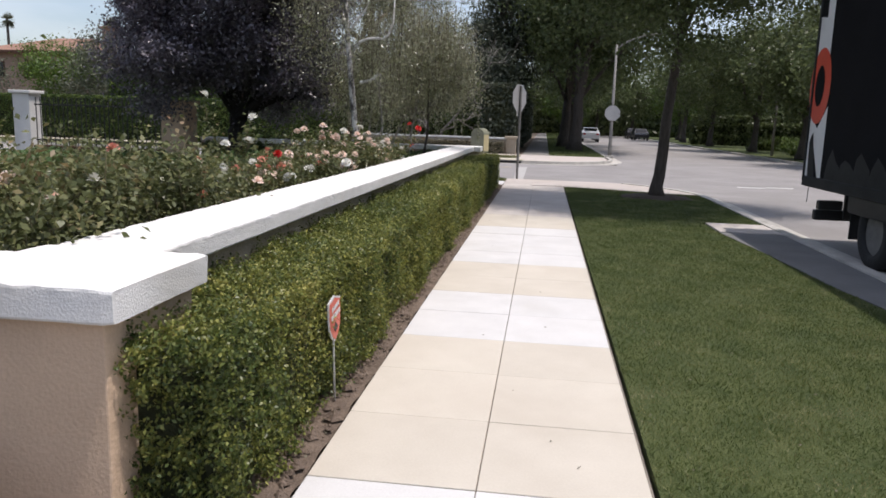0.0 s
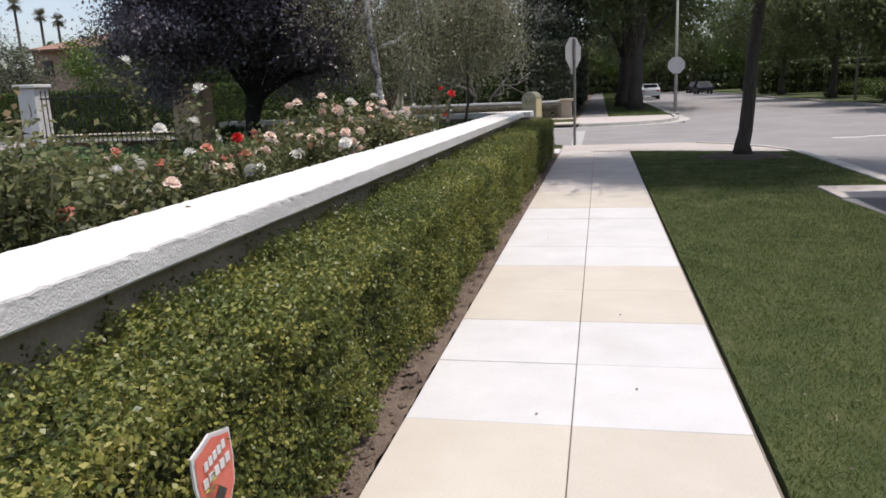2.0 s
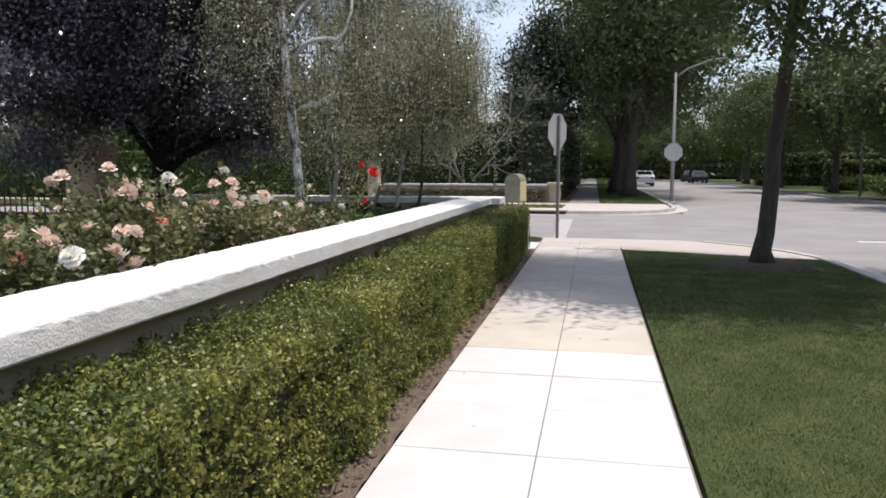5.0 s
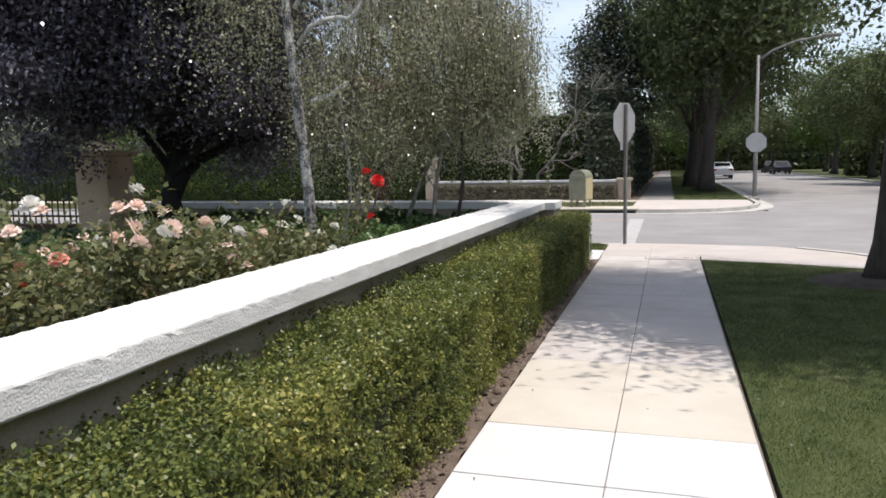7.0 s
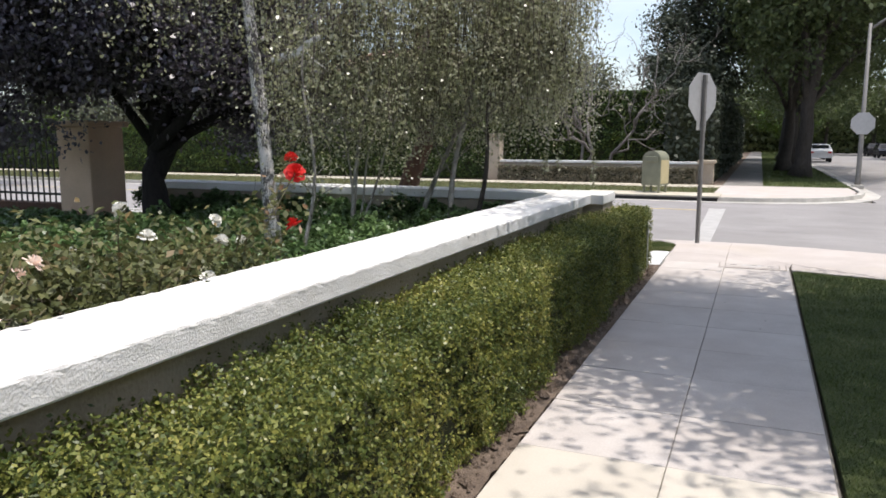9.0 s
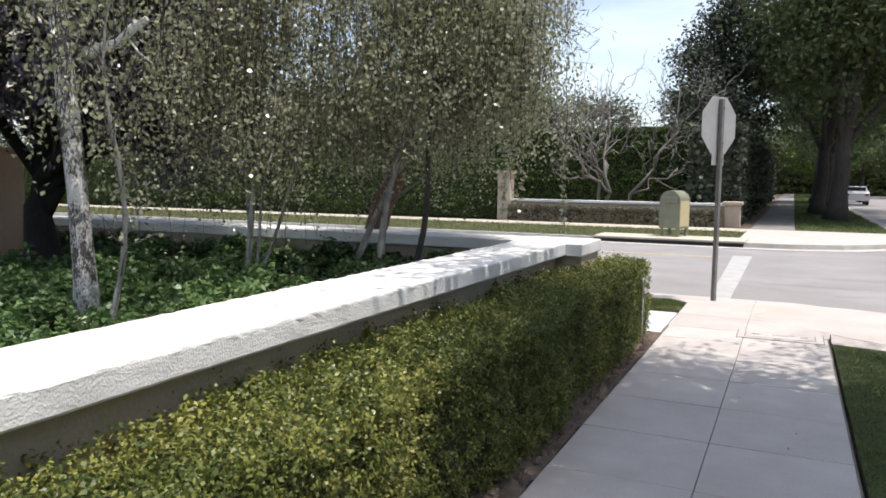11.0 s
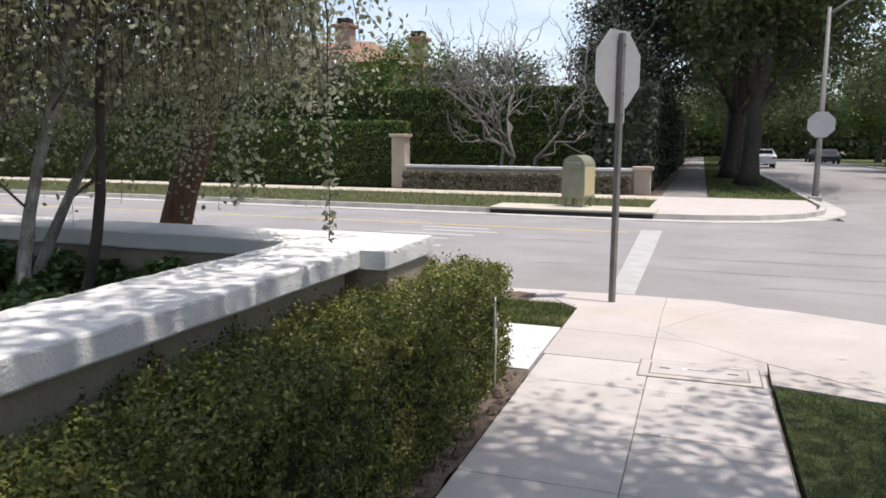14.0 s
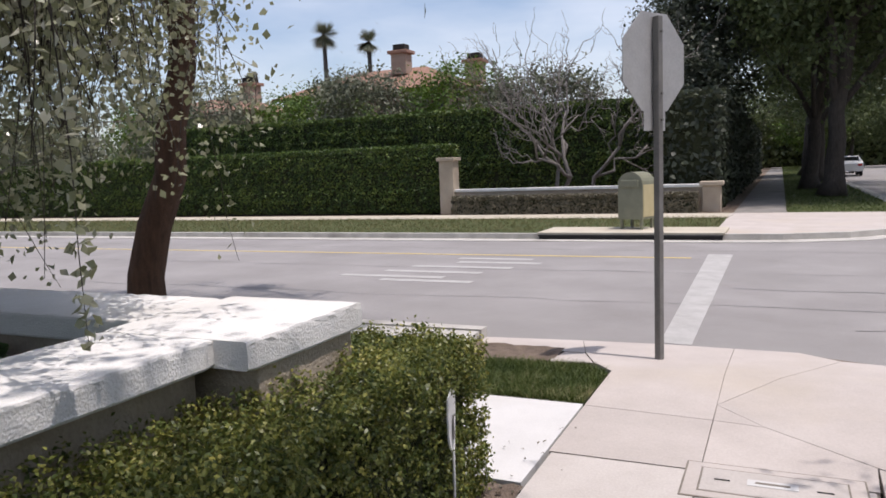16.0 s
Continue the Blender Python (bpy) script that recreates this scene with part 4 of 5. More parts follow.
def birch(base, lean, height, r, seed, spread, n_strands, n_leaf, label, forks=(), low=1.0, skin="birch_bark_young", leaf=0.036, crook=0.05, reach=(0.25, 0.97), east=9.0):
    """A weeping birch: white trunk, side branches, and hanging strands of small leaves."""
    rng = np.random.default_rng(seed)
    t = thing("birch_tree", base, label, "tree", "weeping birches in the garden")
    line = [Vector((lean[0] * s + crook * (math.sin(9 * s + seed) - math.sin(seed)), lean[1] * s + crook * (math.cos(7 * s + seed) - math.cos(seed)), height * s)) for s in np.linspace(0, 1, 16)]
    tubes("trunk", [(line, [r * (1.35 - 0.3 * min(i, 1)) * (1 - 0.058 * i) * (1 + 0.07 * math.sin(2.3 * i + seed)) for i in range(16)])], M[skin], t, 10)
    for dx, dy, h in forks:
        fl = [Vector((dx * s + 0.04 * math.sin(6 * s), dy * s, h * s)) for s in np.linspace(0.0, 1, 8)]
        tubes("stem", [(fl, [r * 0.62 * (1 - 0.09 * i) for i in range(8)])], M[skin], t, 8)
    ends = []
    for k in range(20):
        s = rng.uniform(*reach)
        p = line[int(s * 15)]
        a = rng.uniform(0, 2 * math.pi)
        L = spread * rng.uniform(0.45, 1.0) * (1.15 - 0.55 * s)
        e = p + Vector((math.cos(a) * L, math.sin(a) * L, rng.uniform(0.1, 0.9) * L * 0.6))
        bl = bend(p, e, 0.12, rng, 5, 0.035)
        tubes("limb", [(bl, [r * 0.22, r * 0.18, r * 0.14, r * 0.1, r * 0.07, r * 0.04])], M["bark_pale"], t, 6)
        ends += bl[2:]
    strands, P = [], []
    for k in range(n_strands):
        e = ends[rng.integers(len(ends))] + Vector(rng.normal(size=3)) * 0.18
        if base[0] + e.x > east + rng.normal() * 0.12:
            continue
        drop = rng.uniform(0.5, 2.2) * (0.5 + 0.2 * height / 3)
        room = e.z - low + rng.normal() * 0.25 + (0.5 if rng.random() < 0.05 else 0)
        if room < 0.3:
            continue
        drop = min(drop, room)
        dx, dy = rng.normal() * 0.035, rng.normal() * 0.035
        sl = [e + Vector((dx * i + rng.normal() * 0.012, dy * i + rng.normal() * 0.012, -drop * i / 4)) for i in range(5)]
        strands.append((sl, [0.0035, 0.003, 0.0025, 0.002, 0.0015]))
        m = int(n_leaf / n_strands * rng.uniform(0.5, 1.5))
        q = rng.uniform(0, 3.99, m)
        for x in q:
            i = int(x)
            P.append(tuple(sl[i].lerp(sl[i + 1], x - i)))
    tagged(tubes("twig_work", strands, M["bark"], t, 3), "", "", "", "stuff")
    P = np.array(P) + rng.normal(size=(len(P), 3)) * 0.075
    N = rng.normal(size=P.shape) + np.array([0, 0, 0.15])
    pieces_mesh("crown", leaf_blades(P, N, leaf, leaf * 0.72, rng, tip_down=1.6), 4, M["birch_leaf"], t)
    return t


old_birch = birch((-3.45, 10.0, 0.48), (-0.42, 0.1, 0), 7.2, 0.066, 51, 1.6, 320, 12000, "weeping birch with peeling grey and white bark", (), 1.9, "birch_bark", 0.034, 0.035, (0.34, 0.66))
tubes("broken_limb", [([(0.03, 0.02, 1.76), (0.12, 0.04, 1.80), (0.24, 0.06, 1.82), (0.33, 0.08, 1.90), (0.43, 0.1, 1.95)], [0.032, 0.03, 0.03, 0.027, 0.022])], M["birch_white"], old_birch, 8, "pale broken-off limb")
tubes("twig", [([(0.30, 0.07, 1.86), (0.40, 0.06, 1.76), (0.52, 0.05, 1.69)], [0.008, 0.006, 0.004])], M["birch_white"], old_birch, 5, "thin pale twig")
tubes("crooked_limb", [([(-0.10, 0.02, 2.38), (0.04, 0.02, 2.55), (0.19, 0.0, 2.60), (0.36, 0.0, 2.62), (0.49, 0.02, 2.60), (0.60, 0.03, 2.70), (0.68, 0.05, 2.95), (0.70, 0.06, 3.4)], [0.032, 0.03, 0.027, 0.025, 0.024, 0.022, 0.018, 0.012])], M["birch_white"], old_birch, 8, "pale crooked limb")
tubes("crooked_limb", [([(-0.14, 0.02, 2.75), (-0.02, 0.08, 3.0), (0.12, 0.15, 3.18), (0.2, 0.2, 3.5)], [0.028, 0.026, 0.022, 0.015])], M["birch_white"], old_birch, 8, "pale crooked limb")
birch((-3.05, 9.75, 0.48), (0.14, 0.05, 0), 2.5, 0.019, 55, 0.6, 90, 2400, "very thin birch stem beside the larger birch", (), 1.3)
birch((-3.68, 11.7, 0.48), (0.5, 0.2, 0), 3.6, 0.028, 52, 1.4, 480, 20000, "slender young birch with a pale thin forked trunk", ((0.42, -0.15, 1.25), (-0.2, 0.3, 1.8), (0.62, 0.25, 1.7)), 0.85, leaf=0.034, crook=0.03)
birch((-2.8, 12.38, 0.48), (0.25, 0.5, 0), 3.6, 0.034, 53, 1.9, 700, 31000, "weeping birch close to the wall corner", (), 1.5, leaf=0.034, east=-1.5)
birch((-2.60, 12.45, 0.48), (0.3, 0.55, 0), 3.0, 0.030, 56, 1.8, 700, 27000, "dark-stemmed birch close to the wall corner", (), 1.5, "bark", 0.036, east=-1.4)
birch((-3.5, 13.0, 0.46), (0.95, 0.75, 0), 3.6, 0.034, 54, 1.9, 760, 34000, "weeping birch beside the cross wall", (), 1.5, leaf=0.036, east=-1.35)


def strand(top, bottom, count, seed):
    """A single low-hanging birch strand with a tuft of leaves at its end, part of the corner birch."""
    rng = np.random.default_rng(seed)
    owner = next(o for o in bpy.data.objects if "close to the wall corner" in str(o.get("label", "")) and o.get("label", "").startswith("weeping"))
    a, b = Vector(top) - owner.location, Vector(bottom) - owner.location
    line = [a.lerp(b, i / 5) + Vector((rng.normal(), rng.normal(), 0)) * 0.012 for i in range(6)]
    tubes("hanging_twig", [(line, [0.0035, 0.003, 0.003, 0.0025, 0.002, 0.001])], M["bark"], owner, 4)
    q = np.clip(rng.beta(2.6, 1.1, count), 0, 0.999) * 5
    P = np.array([tuple(line[int(x)].lerp(line[int(x) + 1], x - int(x))) for x in q]) + rng.normal(size=(count, 3)) * 0.02
    pieces_mesh("hanging_leaves", leaf_blades(P, rng.normal(size=P.shape) + np.array([0, 0, 0.1]), 0.038, 0.028, rng, tip_down=1.8), 4, M["birch_leaf"], owner)


strand((-1.28, 12.62, 2.3), (-1.29, 12.71, 1.12), 90, 561)
strand((-1.75, 12.75, 2.1), (-1.85, 12.8, 1.22), 60, 562)
strand((-1.62, 12.6, 2.2), (-1.66, 12.7, 1.30), 50, 563)

# ivy and low planting between the birches
def ground_cover(name, x0, x1, y0, y1, z, h, count, leaf, mat, label, seed):
    rng = np.random.default_rng(seed)
    P = np.column_stack([rng.uniform(x0, x1, count), rng.uniform(y0, y1, count), np.zeros(count)])
    P[:, 2] = z + h * (0.55 + 0.35 * wobble(P, 2.6, seed) + 0.25 * wobble(P, 8, seed)) - rng.exponential(h * 0.16, count)
    N = rng.normal(size=P.shape) * 0.5 + np.array([0, 0, 1.0])
    ob = pieces_mesh(name, leaf_blades(P, N, leaf, leaf * 0.8, rng), 4, mat)
    return tagged(ob, label, "ground cover", "", "stuff")


ground_cover("ivy", -6.2, -1.96, 9.0, 13.45, 0.48, 0.42, 52000, 0.055, M["ivy"], "dense dark green ivy covering the planting bed", 61)
ground_cover("ivy", -12, -6.2, 9.2, 12.5, 0.46, 0.22, 12000, 0.08, M["ivy"], "dark ivy in the shade of the plum tree", 62)
# added growth that covers the pale inner wall face in place of its shade
ground_cover("ivy", -8.2, -1.98, 13.1, 13.5, 0.5, 0.5, 20000, 0.055, M["ivy"], "ivy added to darken the inner face of the cross wall", 65)
ground_cover("low_plants", -4.4, -1.98, -1.5, 9.0, 0.47, 0.22, 20000, 0.05, M["rose_leaf"], "low leafy growth and litter under the roses", 63)
hedge("garden_shrub", (-9.6, 14.1, 0.0), (0.3, 0.3, 0.5), M["ivy"], "small dark shrub at the foot of the pier", "shrub", n=1500, leaf=0.05, rough=0.06, seed=64)

# ---- garden: roses ----
def rose_mesh(name, mat, r, seed):
    rng = np.random.default_rng(seed)
    V, F = [], []
    for ring, (count, rad, rise, opening) in enumerate(((3, 0.25, 0.75, 0.12), (5, 0.5, 0.7, 0.4), (6, 0.8, 0.5, 0.8), (7, 1.0, 0.2, 1.15))):
        for k in range(count):
            a = 2 * math.pi * (k + 0.5 * ring + rng.uniform(-0.15, 0.15)) / count
            w = 2 * math.pi / count * 0.62
            o = len(V)
            for j in range(3):
                s = j / 2
                for q in (-1, 0, 1):
                    an = a + q * w * (0.5 + 0.5 * s) * (1.0 if j < 2 else 0.7)
                    rr = r * rad * (0.15 + 0.85 * s ** 0.8) * (1 if q == 0 else 0.93)
                    zz = r * (rise * s + (0.05 if q == 0 else 0.12) * s - (0.25 * opening * s ** 3))
                    V.append((rr * math.cos(an), rr * math.sin(an), zz))
            for j in range(2):
                for q in range(2):
                    F.append((o + j * 3 + q, o + j * 3 + q + 1, o + j * 3 + q + 4, o + j * 3 + q + 3))
    me = bpy.data.meshes.new(name)
    me.from_pydata(V, [], F)
    me.materials.append(mat)
    me.polygons.foreach_set("use_smooth", [True] * len(me.polygons))
    return me


BLOOMS = {k: rose_mesh("bloom", M[k + "_rose"], 0.052, 70 + i) for i, k in enumerate(("white", "pink", "coral", "red"))}
NAMES = {"white": "white", "pink": "pale pink", "coral": "coral", "red": "deep red"}


def rose_bush(x, y, height, width, kind_counts, seed, set_blooms=()):
    rng = np.random.default_rng(seed)
    words = " and ".join(NAMES[k] for k, c in [q for q in kind_counts if q[1]][:2]) or "few"
    b = thing("rose_bush", (x, y, 0.48), "bushy rose with %s blooms behind the wall" % words, "rose bush", "rose bushes behind the wall")
    tips, lines = [], []
    for k in range(9):
        a = rng.uniform(0, 2 * math.pi)
        rr = width * rng.uniform(0.3, 1.0)
        e = Vector((rr * math.cos(a), rr * math.sin(a), height * rng.uniform(0.72, 1.05)))
        l = bend((rng.normal() * 0.04, rng.normal() * 0.04, -0.02), e, 0.04, rng, 4, 0.1)
        lines.append((l, [0.008, 0.007, 0.006, 0.005, 0.003]))
        tips.append(l)
    spots = []
    for bx, by, bz, k in set_blooms:
        e = Vector((bx - x, by - y, bz - 0.48))
        lines.append((bend((0, 0, 0.1), e, 0.06, rng, 4, 0.08), [0.007, 0.006, 0.005, 0.004, 0.003]))
        spots.append((e, k))
    tagged(tubes("cane_work", lines, M["cane"], b, 5), "", "", "", "stuff")
    n = int(2000 * (width / 0.42) ** 2 * height / 0.75)
    pick = rng.integers(0, len(tips), n)
    P = []
    for i in pick:
        s = min(3.99, 4 * rng.beta(2.2, 1.2))
        P.append(tuple(tips[i][int(s)].lerp(tips[i][int(s) + 1], s - int(s))))
    P = np.array(P) + rng.normal(size=(n, 3)) * np.array([0.12, 0.12, 0.09]) * width / 0.42
    if set_blooms:
        # leaves up the canes that carry the tall blooms
        tall = [tuple(l[int(q)].lerp(l[int(q) + 1], q - int(q))) for l, _ in lines[9:] for q in rng.uniform(1.2, 3.8, 110)]
        P = np.concatenate([P, np.array(tall) + rng.normal(size=(len(tall), 3)) * 0.055])
    P[:, 2] = np.maximum(P[:, 2], 0.02)
    N = rng.normal(size=P.shape) * 0.6 + np.array([0, 0, 0.8])
    pieces_mesh("foliage", leaf_blades(P, N, 0.046, 0.029, rng, tip_down=0.4), 4, M["rose_leaf"], b)
    for k, c in kind_counts:
        for _ in range(c):
            tip = tips[rng.integers(len(tips))][4]
            spots.append((tip + Vector((rng.normal() * 0.12, rng.normal() * 0.12, rng.uniform(-0.12, 0.1))), k))
    for e, k in spots:
        o = new("bloom", BLOOMS[k])
        o.parent = b
        o["label"] = NAMES[k] + " rose bloom"
        sc = rng.uniform(0.7, 1.2)
        o.matrix_basis = Matrix.LocRotScale(e, Euler((rng.normal() * 0.5, rng.normal() * 0.5, rng.uniform(0, 6))), (sc, sc, sc))
    return b


bush_rng = np.random.default_rng(77)
seed = 100
for row, bx in enumerate((-2.42, -3.05, -3.8)):
    for k in range(13):
        y = -1.25 + 0.78 * k + bush_rng.uniform(-0.15, 0.15) + 0.3 * (row % 2)
        if y > 8.6 or (row == 2 and (y > 1.2 or k % 2)) or (row == 1 and 2.6 < y < 4.0 and k % 2):
            continue
        x = bx + bush_rng.uniform(-0.14, 0.14)
        h = bush_rng.uniform(0.5, 0.8) + (0.12 + 0.06 * row if y < 1.3 else -0.06)
        if y < 3.0:
            kinds = [("white", int(bush_rng.integers(0, 3 + row))), ("coral", int(bush_rng.random() < 0.3)), ("pink", int(bush_rng.random() < 0.35))]
        elif y < 4.1:
            kinds = [("coral", int(bush_rng.integers(1, 4))), ("pink", 2), ("white", 1)]
        elif y < 6.9:
            kinds = [("pink", 15 if row == 0 else 4), ("white", 2)] if row == 0 else [("red", int(bush_rng.integers(1, 4))), ("coral", 2), ("white", 1)]
            h += 0.2 if row == 0 else 0.1
        else:
            kinds = [("white", int(bush_rng.integers(1, 3)))]
            h -= 0.12
        extra = []
        if row == 0 and 7.8 < y < 8.5:
            extra = [(-1.90, 8.04, 1.43, "red"), (-2.04, 8.22, 1.13, "red"), (-2.1, 8.3, 1.5, "red")]
        if row == 0 and 1.5 < y < 2.3:
            extra = [(-2.35, 2.07, 1.17, "coral"), (-2.35, 1.86, 1.16, "white"), (-2.35, 2.1, 1.05, "pink"), (-2.3, 2.23, 1.02, "pink"), (-2.4, 1.62, 1.11, "coral"), (-2.38, 2.32, 1.08, "coral")]
        if row == 0 and 2.3 <= y < 3.05:
            extra = [(-2.2, 2.35, 1.0, "white"), (-2.2, 2.5, 1.0, "white"), (-2.35, 2.59, 1.08, "coral"), (-2.35, 2.5, 1.21, "red")]
        if row == 0 and 4.9 < y < 5.7:
            extra = [(-2.35, 5.5, 1.43, "white"), (-2.3, 5.45, 1.40, "pink"), (-2.35, 5.22, 1.36, "pink"), (-2.35, 5.37, 1.36, "pink"), (-2.4, 5.05, 1.27, "white")]
        if row == 0 and 5.7 <= y < 6.5:
            extra = [(-2.35, 5.83, 1.44, "white"), (-2.35, 5.82, 1.16, "white"), (-2.35, 6.21, 1.19, "white"), (-2.35, 5.67, 1.21, "pink"), (-2.35, 6.1, 1.22, "white")]
        if row == 0 and k == 0:
            extra = [(-2.2, -1.12, 1.14, "pink"), (-2.6, -0.9, 1.2, "pink")]
        if row == 0 and 7.0 <= y < 7.75:
            extra = [(-2.22, 7.17, 1.30, "white"), (-2.5, 7.6, 1.11, "white"), (-2.12, 7.7, 1.10, "white")]
        if row == 1 and 1.7 < y < 2.6:
            extra = [(-2.57, 2.32, 1.33, "white"), (-2.75, 2.2, 1.3, "white"), (-2.95, 2.2, 1.75, "white"), (-2.6, 2.5, 1.55, "white")]
        seed += 1
        rose_bush(x, y, h, bush_rng.uniform(0.36, 0.48), kinds, seed, extra)

# ---- garden fence ----
fence = thing("iron_fence", (-10.6, 12.7, 0.44), "black iron picket fence on a low brown base", "fence")
part("base_wall", rbox((3.6, 0.24, 0.24), (0.1, 0, 0.11), 0.01), M["bark_red"], fence, "low brown base wall")
for z in (0.36, 1.22):
    part("rail", rbox((3.6, 0.035, 0.035), (0.1, 0, z), 0.004), M["black_iron"], fence)
picket_me = None
for i in range(30):
    if picket_me is None:
        ob = part("picket", rbox((0.02, 0.02, 1.2), (0, 0, 0.8), 0.003), M["black_iron"], fence)
        picket_me = ob.data
    else:
        ob = new("picket", picket_me)
        ob.parent = fence
    ob.location = (-1.66 + 0.12 * i, 0.0, 0)
for px, w, top, mat, label in ((-8.55, 0.62, 1.86, "pink_stucco", "tall stucco fence pier in the shade"), (-12.75, 0.46, 2.0, "stucco", "white stucco gate pillar with a flat cap")):
    p = thing("fence_pier", (px, 12.75 if w < 0.7 and px > -10 else 13.05, 0.42), label, "pillar")
    part("shaft", rbox((w, w, top - 0.5), (0, 0, (top - 0.5) / 2), 0.02), M[mat], p)
    part("cap", rbox((w + 0.12, w + 0.12, 0.08), (0, 0, top - 0.46), 0.015), M[mat], p)

# ---- street tree and far trees ----
tree("street_tree", (2.82, 13.05, -0.02), [(0, 0, 0), (0.02, 0, 0.5), (0.10, -0.05, 1.8), (0.22, -0.1, 3.4), (0.3, -0.3, 5.2), (0.3, -0.5, 6.6)], 0.15, (0.8, -1.95, 5.8), (3.6, 2.75, 2.6), 0.10, 90000, 320,
     M["tree_leaf"], M["bark"], "leafy street tree with a leaning dark trunk on the lawn", 81, 0.5, 9, hollow=0.2)
tree("parkway_tree", (-5.65, 17.0, -0.05), [(0, 0, 0), (0.1, 0, 0.6), (0.42, 0.05, 1.6), (0.68, 0.05, 2.6), (0.8, 0.1, 4.2), (0.8, 0, 6.2)], 0.21, (0.9, 0, 6.0), (3.2, 3.2, 2.4), 0.2, 24000, 70,
     M["olive"], M["bark_red"], "parkway pine with a reddish brown leaning trunk", 82, 0.27, 9, aspect=0.08, flat=0.8)
big = [(2.1, 41.8, 0.38, 83), (1.6, 48.5, 0.36, 84), (2.2, 58, 0.36, 85), (2.0, 72, 0.36, 86)]
for x, y, r, s in big:
    tree("big_street_tree", (x, y, 0), [(0, 0, 0), (0.05, 0, 1.2), (0.1, 0, 3), (0.4, 0, 6), (0.6, 0.2, 9)], r, (1.0, 0.3, 9.6), (5.2, 7.2, 5.4), 0.27, 26000, 240, M["tree_leaf"], M["bark"],
         "huge old street tree with a dark dense crown", s, 0.9, 10, group="big trees along the far pavement", hollow=0.25)
east = [(15.5, 33, 0.3, 7.5, 87), (15.2, 42, 0.32, 8.5, 88), (15.6, 54, 0.35, 9.5, 89), (15.4, 68, 0.35, 10, 90), (22, 37, 0.35, 9, 91), (24, 50, 0.4, 10, 92), (30, 42, 0.4, 10, 93), (24, 66, 0.4, 11, 94), (15.8, 84, 0.4, 11, 95), (4, 95, 0.4, 10, 96)]
for x, y, r, h, s in east:
    tree("shade_tree", (x, y, -0.03), [(0, 0, 0), (0.05, 0, 1.0), (0.15, 0, h * 0.35), (0.1, 0, h * 0.7)], r * 0.8, (0, 0, h * 0.66), (h * 0.42, h * 0.42, h * 0.36), 0.26, 13000, 130,
         M["bright_leaf"] if s in (91, 92, 93, 94) else M["tree_leaf"], M["bark"], "leafy shade tree across the wide street", s, 0.75, 6, group="trees across the wide street")
end_trees = [(-8, 108, 8.5, 301), (-2, 113, 10, 302), (3.5, 107, 8, 303), (8, 114, 10.5, 304), (12.5, 106, 9, 305), (18, 100, 9.5, 306), (24, 92, 9, 307), (30, 84, 9.5, 308)]
for x, y, h, s in end_trees:
    tree("shade_tree", (x, y, -0.05), [(0, 0, 0), (0.05, 0, 1.0), (0.15, 0, h * 0.35), (0.1, 0, h * 0.7)], 0.28, (0, 0, h * 0.62), (h * 0.42, h * 0.42, h * 0.38), 0.34, 8000, 100,
         M["bright_leaf"] if s % 3 == 0 else M["tree_leaf"], M["bark"], "leafy tree closing the far end of the street", s, 0.8, 6, group="trees at the end of the street")
south = [(17, 22, 0.35, 9, 110), (17, 12, 0.35, 9, 111)]
for x, y, r, h, s in south:
    tree("shade_tree", (x, y, 0), [(0, 0, 0), (0.05, 0, 1.0), (0.15, 0, h * 0.35), (0.1, 0, h * 0.7)], r * 0.8, (0, 0, h * 0.66), (h * 0.42, h * 0.42, h * 0.36), 0.3, 11000, 120,
         M["tree_leaf"], M["bark"], "leafy shade tree across the wide street", s, 0.75, 6, group="trees across the wide street")

tree("conifer", (-3.0, 46, 0), [(0, 0, 0), (0, 0, 3), (0, 0, 6), (0, 0, 9)], 0.25, (0, 0, 5.6), (2.4, 2.4, 5.0), 0.2, 26000, 240, M["conifer"], M["bark"], "dark conifer standing behind the hedges", 97, 0.5, 6, hollow=0.2)
tree("dark_shrub_tree", (-3.1, 40.6, 0), [(0, 0, 0), (0, 0, 1.5), (0, 0, 3)], 0.15, (0, 0, 2.7), (1.9, 2.3, 2.9), 0.2, 22000, 170, M["conifer"], M["bark"], "tall dark evergreen shrub by the far pavement", 98, 0.45, 5, hollow=0.3)


def bare_tree(base, height, seed, label):
    """A leafless tree of pale forked branches."""
    rng = np.random.default_rng(seed)
    t = thing("bare_tree", base, label, "tree")
    stack = [(Vector((0, 0, 0)), Vector((rng.normal() * 0.2, 0, 1)), height * 0.26, 0.10, 0), (Vector((0, 0, 0)), Vector((0.7, 0, 0.8)), height * 0.3, 0.08, 0), (Vector((0, 0, 0)), Vector((-0.45, 0.1, 0.9)), height * 0.3, 0.08, 0)]
    fine = []
    while stack:
        p, d, L, r, g = stack.pop()
        e = p + d.normalized() * L
        l = bend(p, e, 0.03, rng, 4, 0.13)
        rad = [r * (1 - 0.1 * i) for i in range(5)]
        if g < 2:
            tubes("limb", [(l, rad)], M["bark_pale"], t, 6)
        else:
            fine.append((l, rad))
        if g < 5:
            for _ in range(3 if g < 3 else 2):
                stack.append((l[rng.integers(2, 5)], d.normalized() + Vector(rng.normal(size=3)) * 0.55 + Vector((0, 0, 0.18)), L * rng.uniform(0.6, 0.85), r * 0.62, g + 1))
    tagged(tubes("twig_work", fine, M["bark_pale"], t, 4), "", "", "", "stuff")
    return t


bare_tree((-6.2, 36.0, 0), 9.0, 121, "bare pale tree with twisted leafless branches")

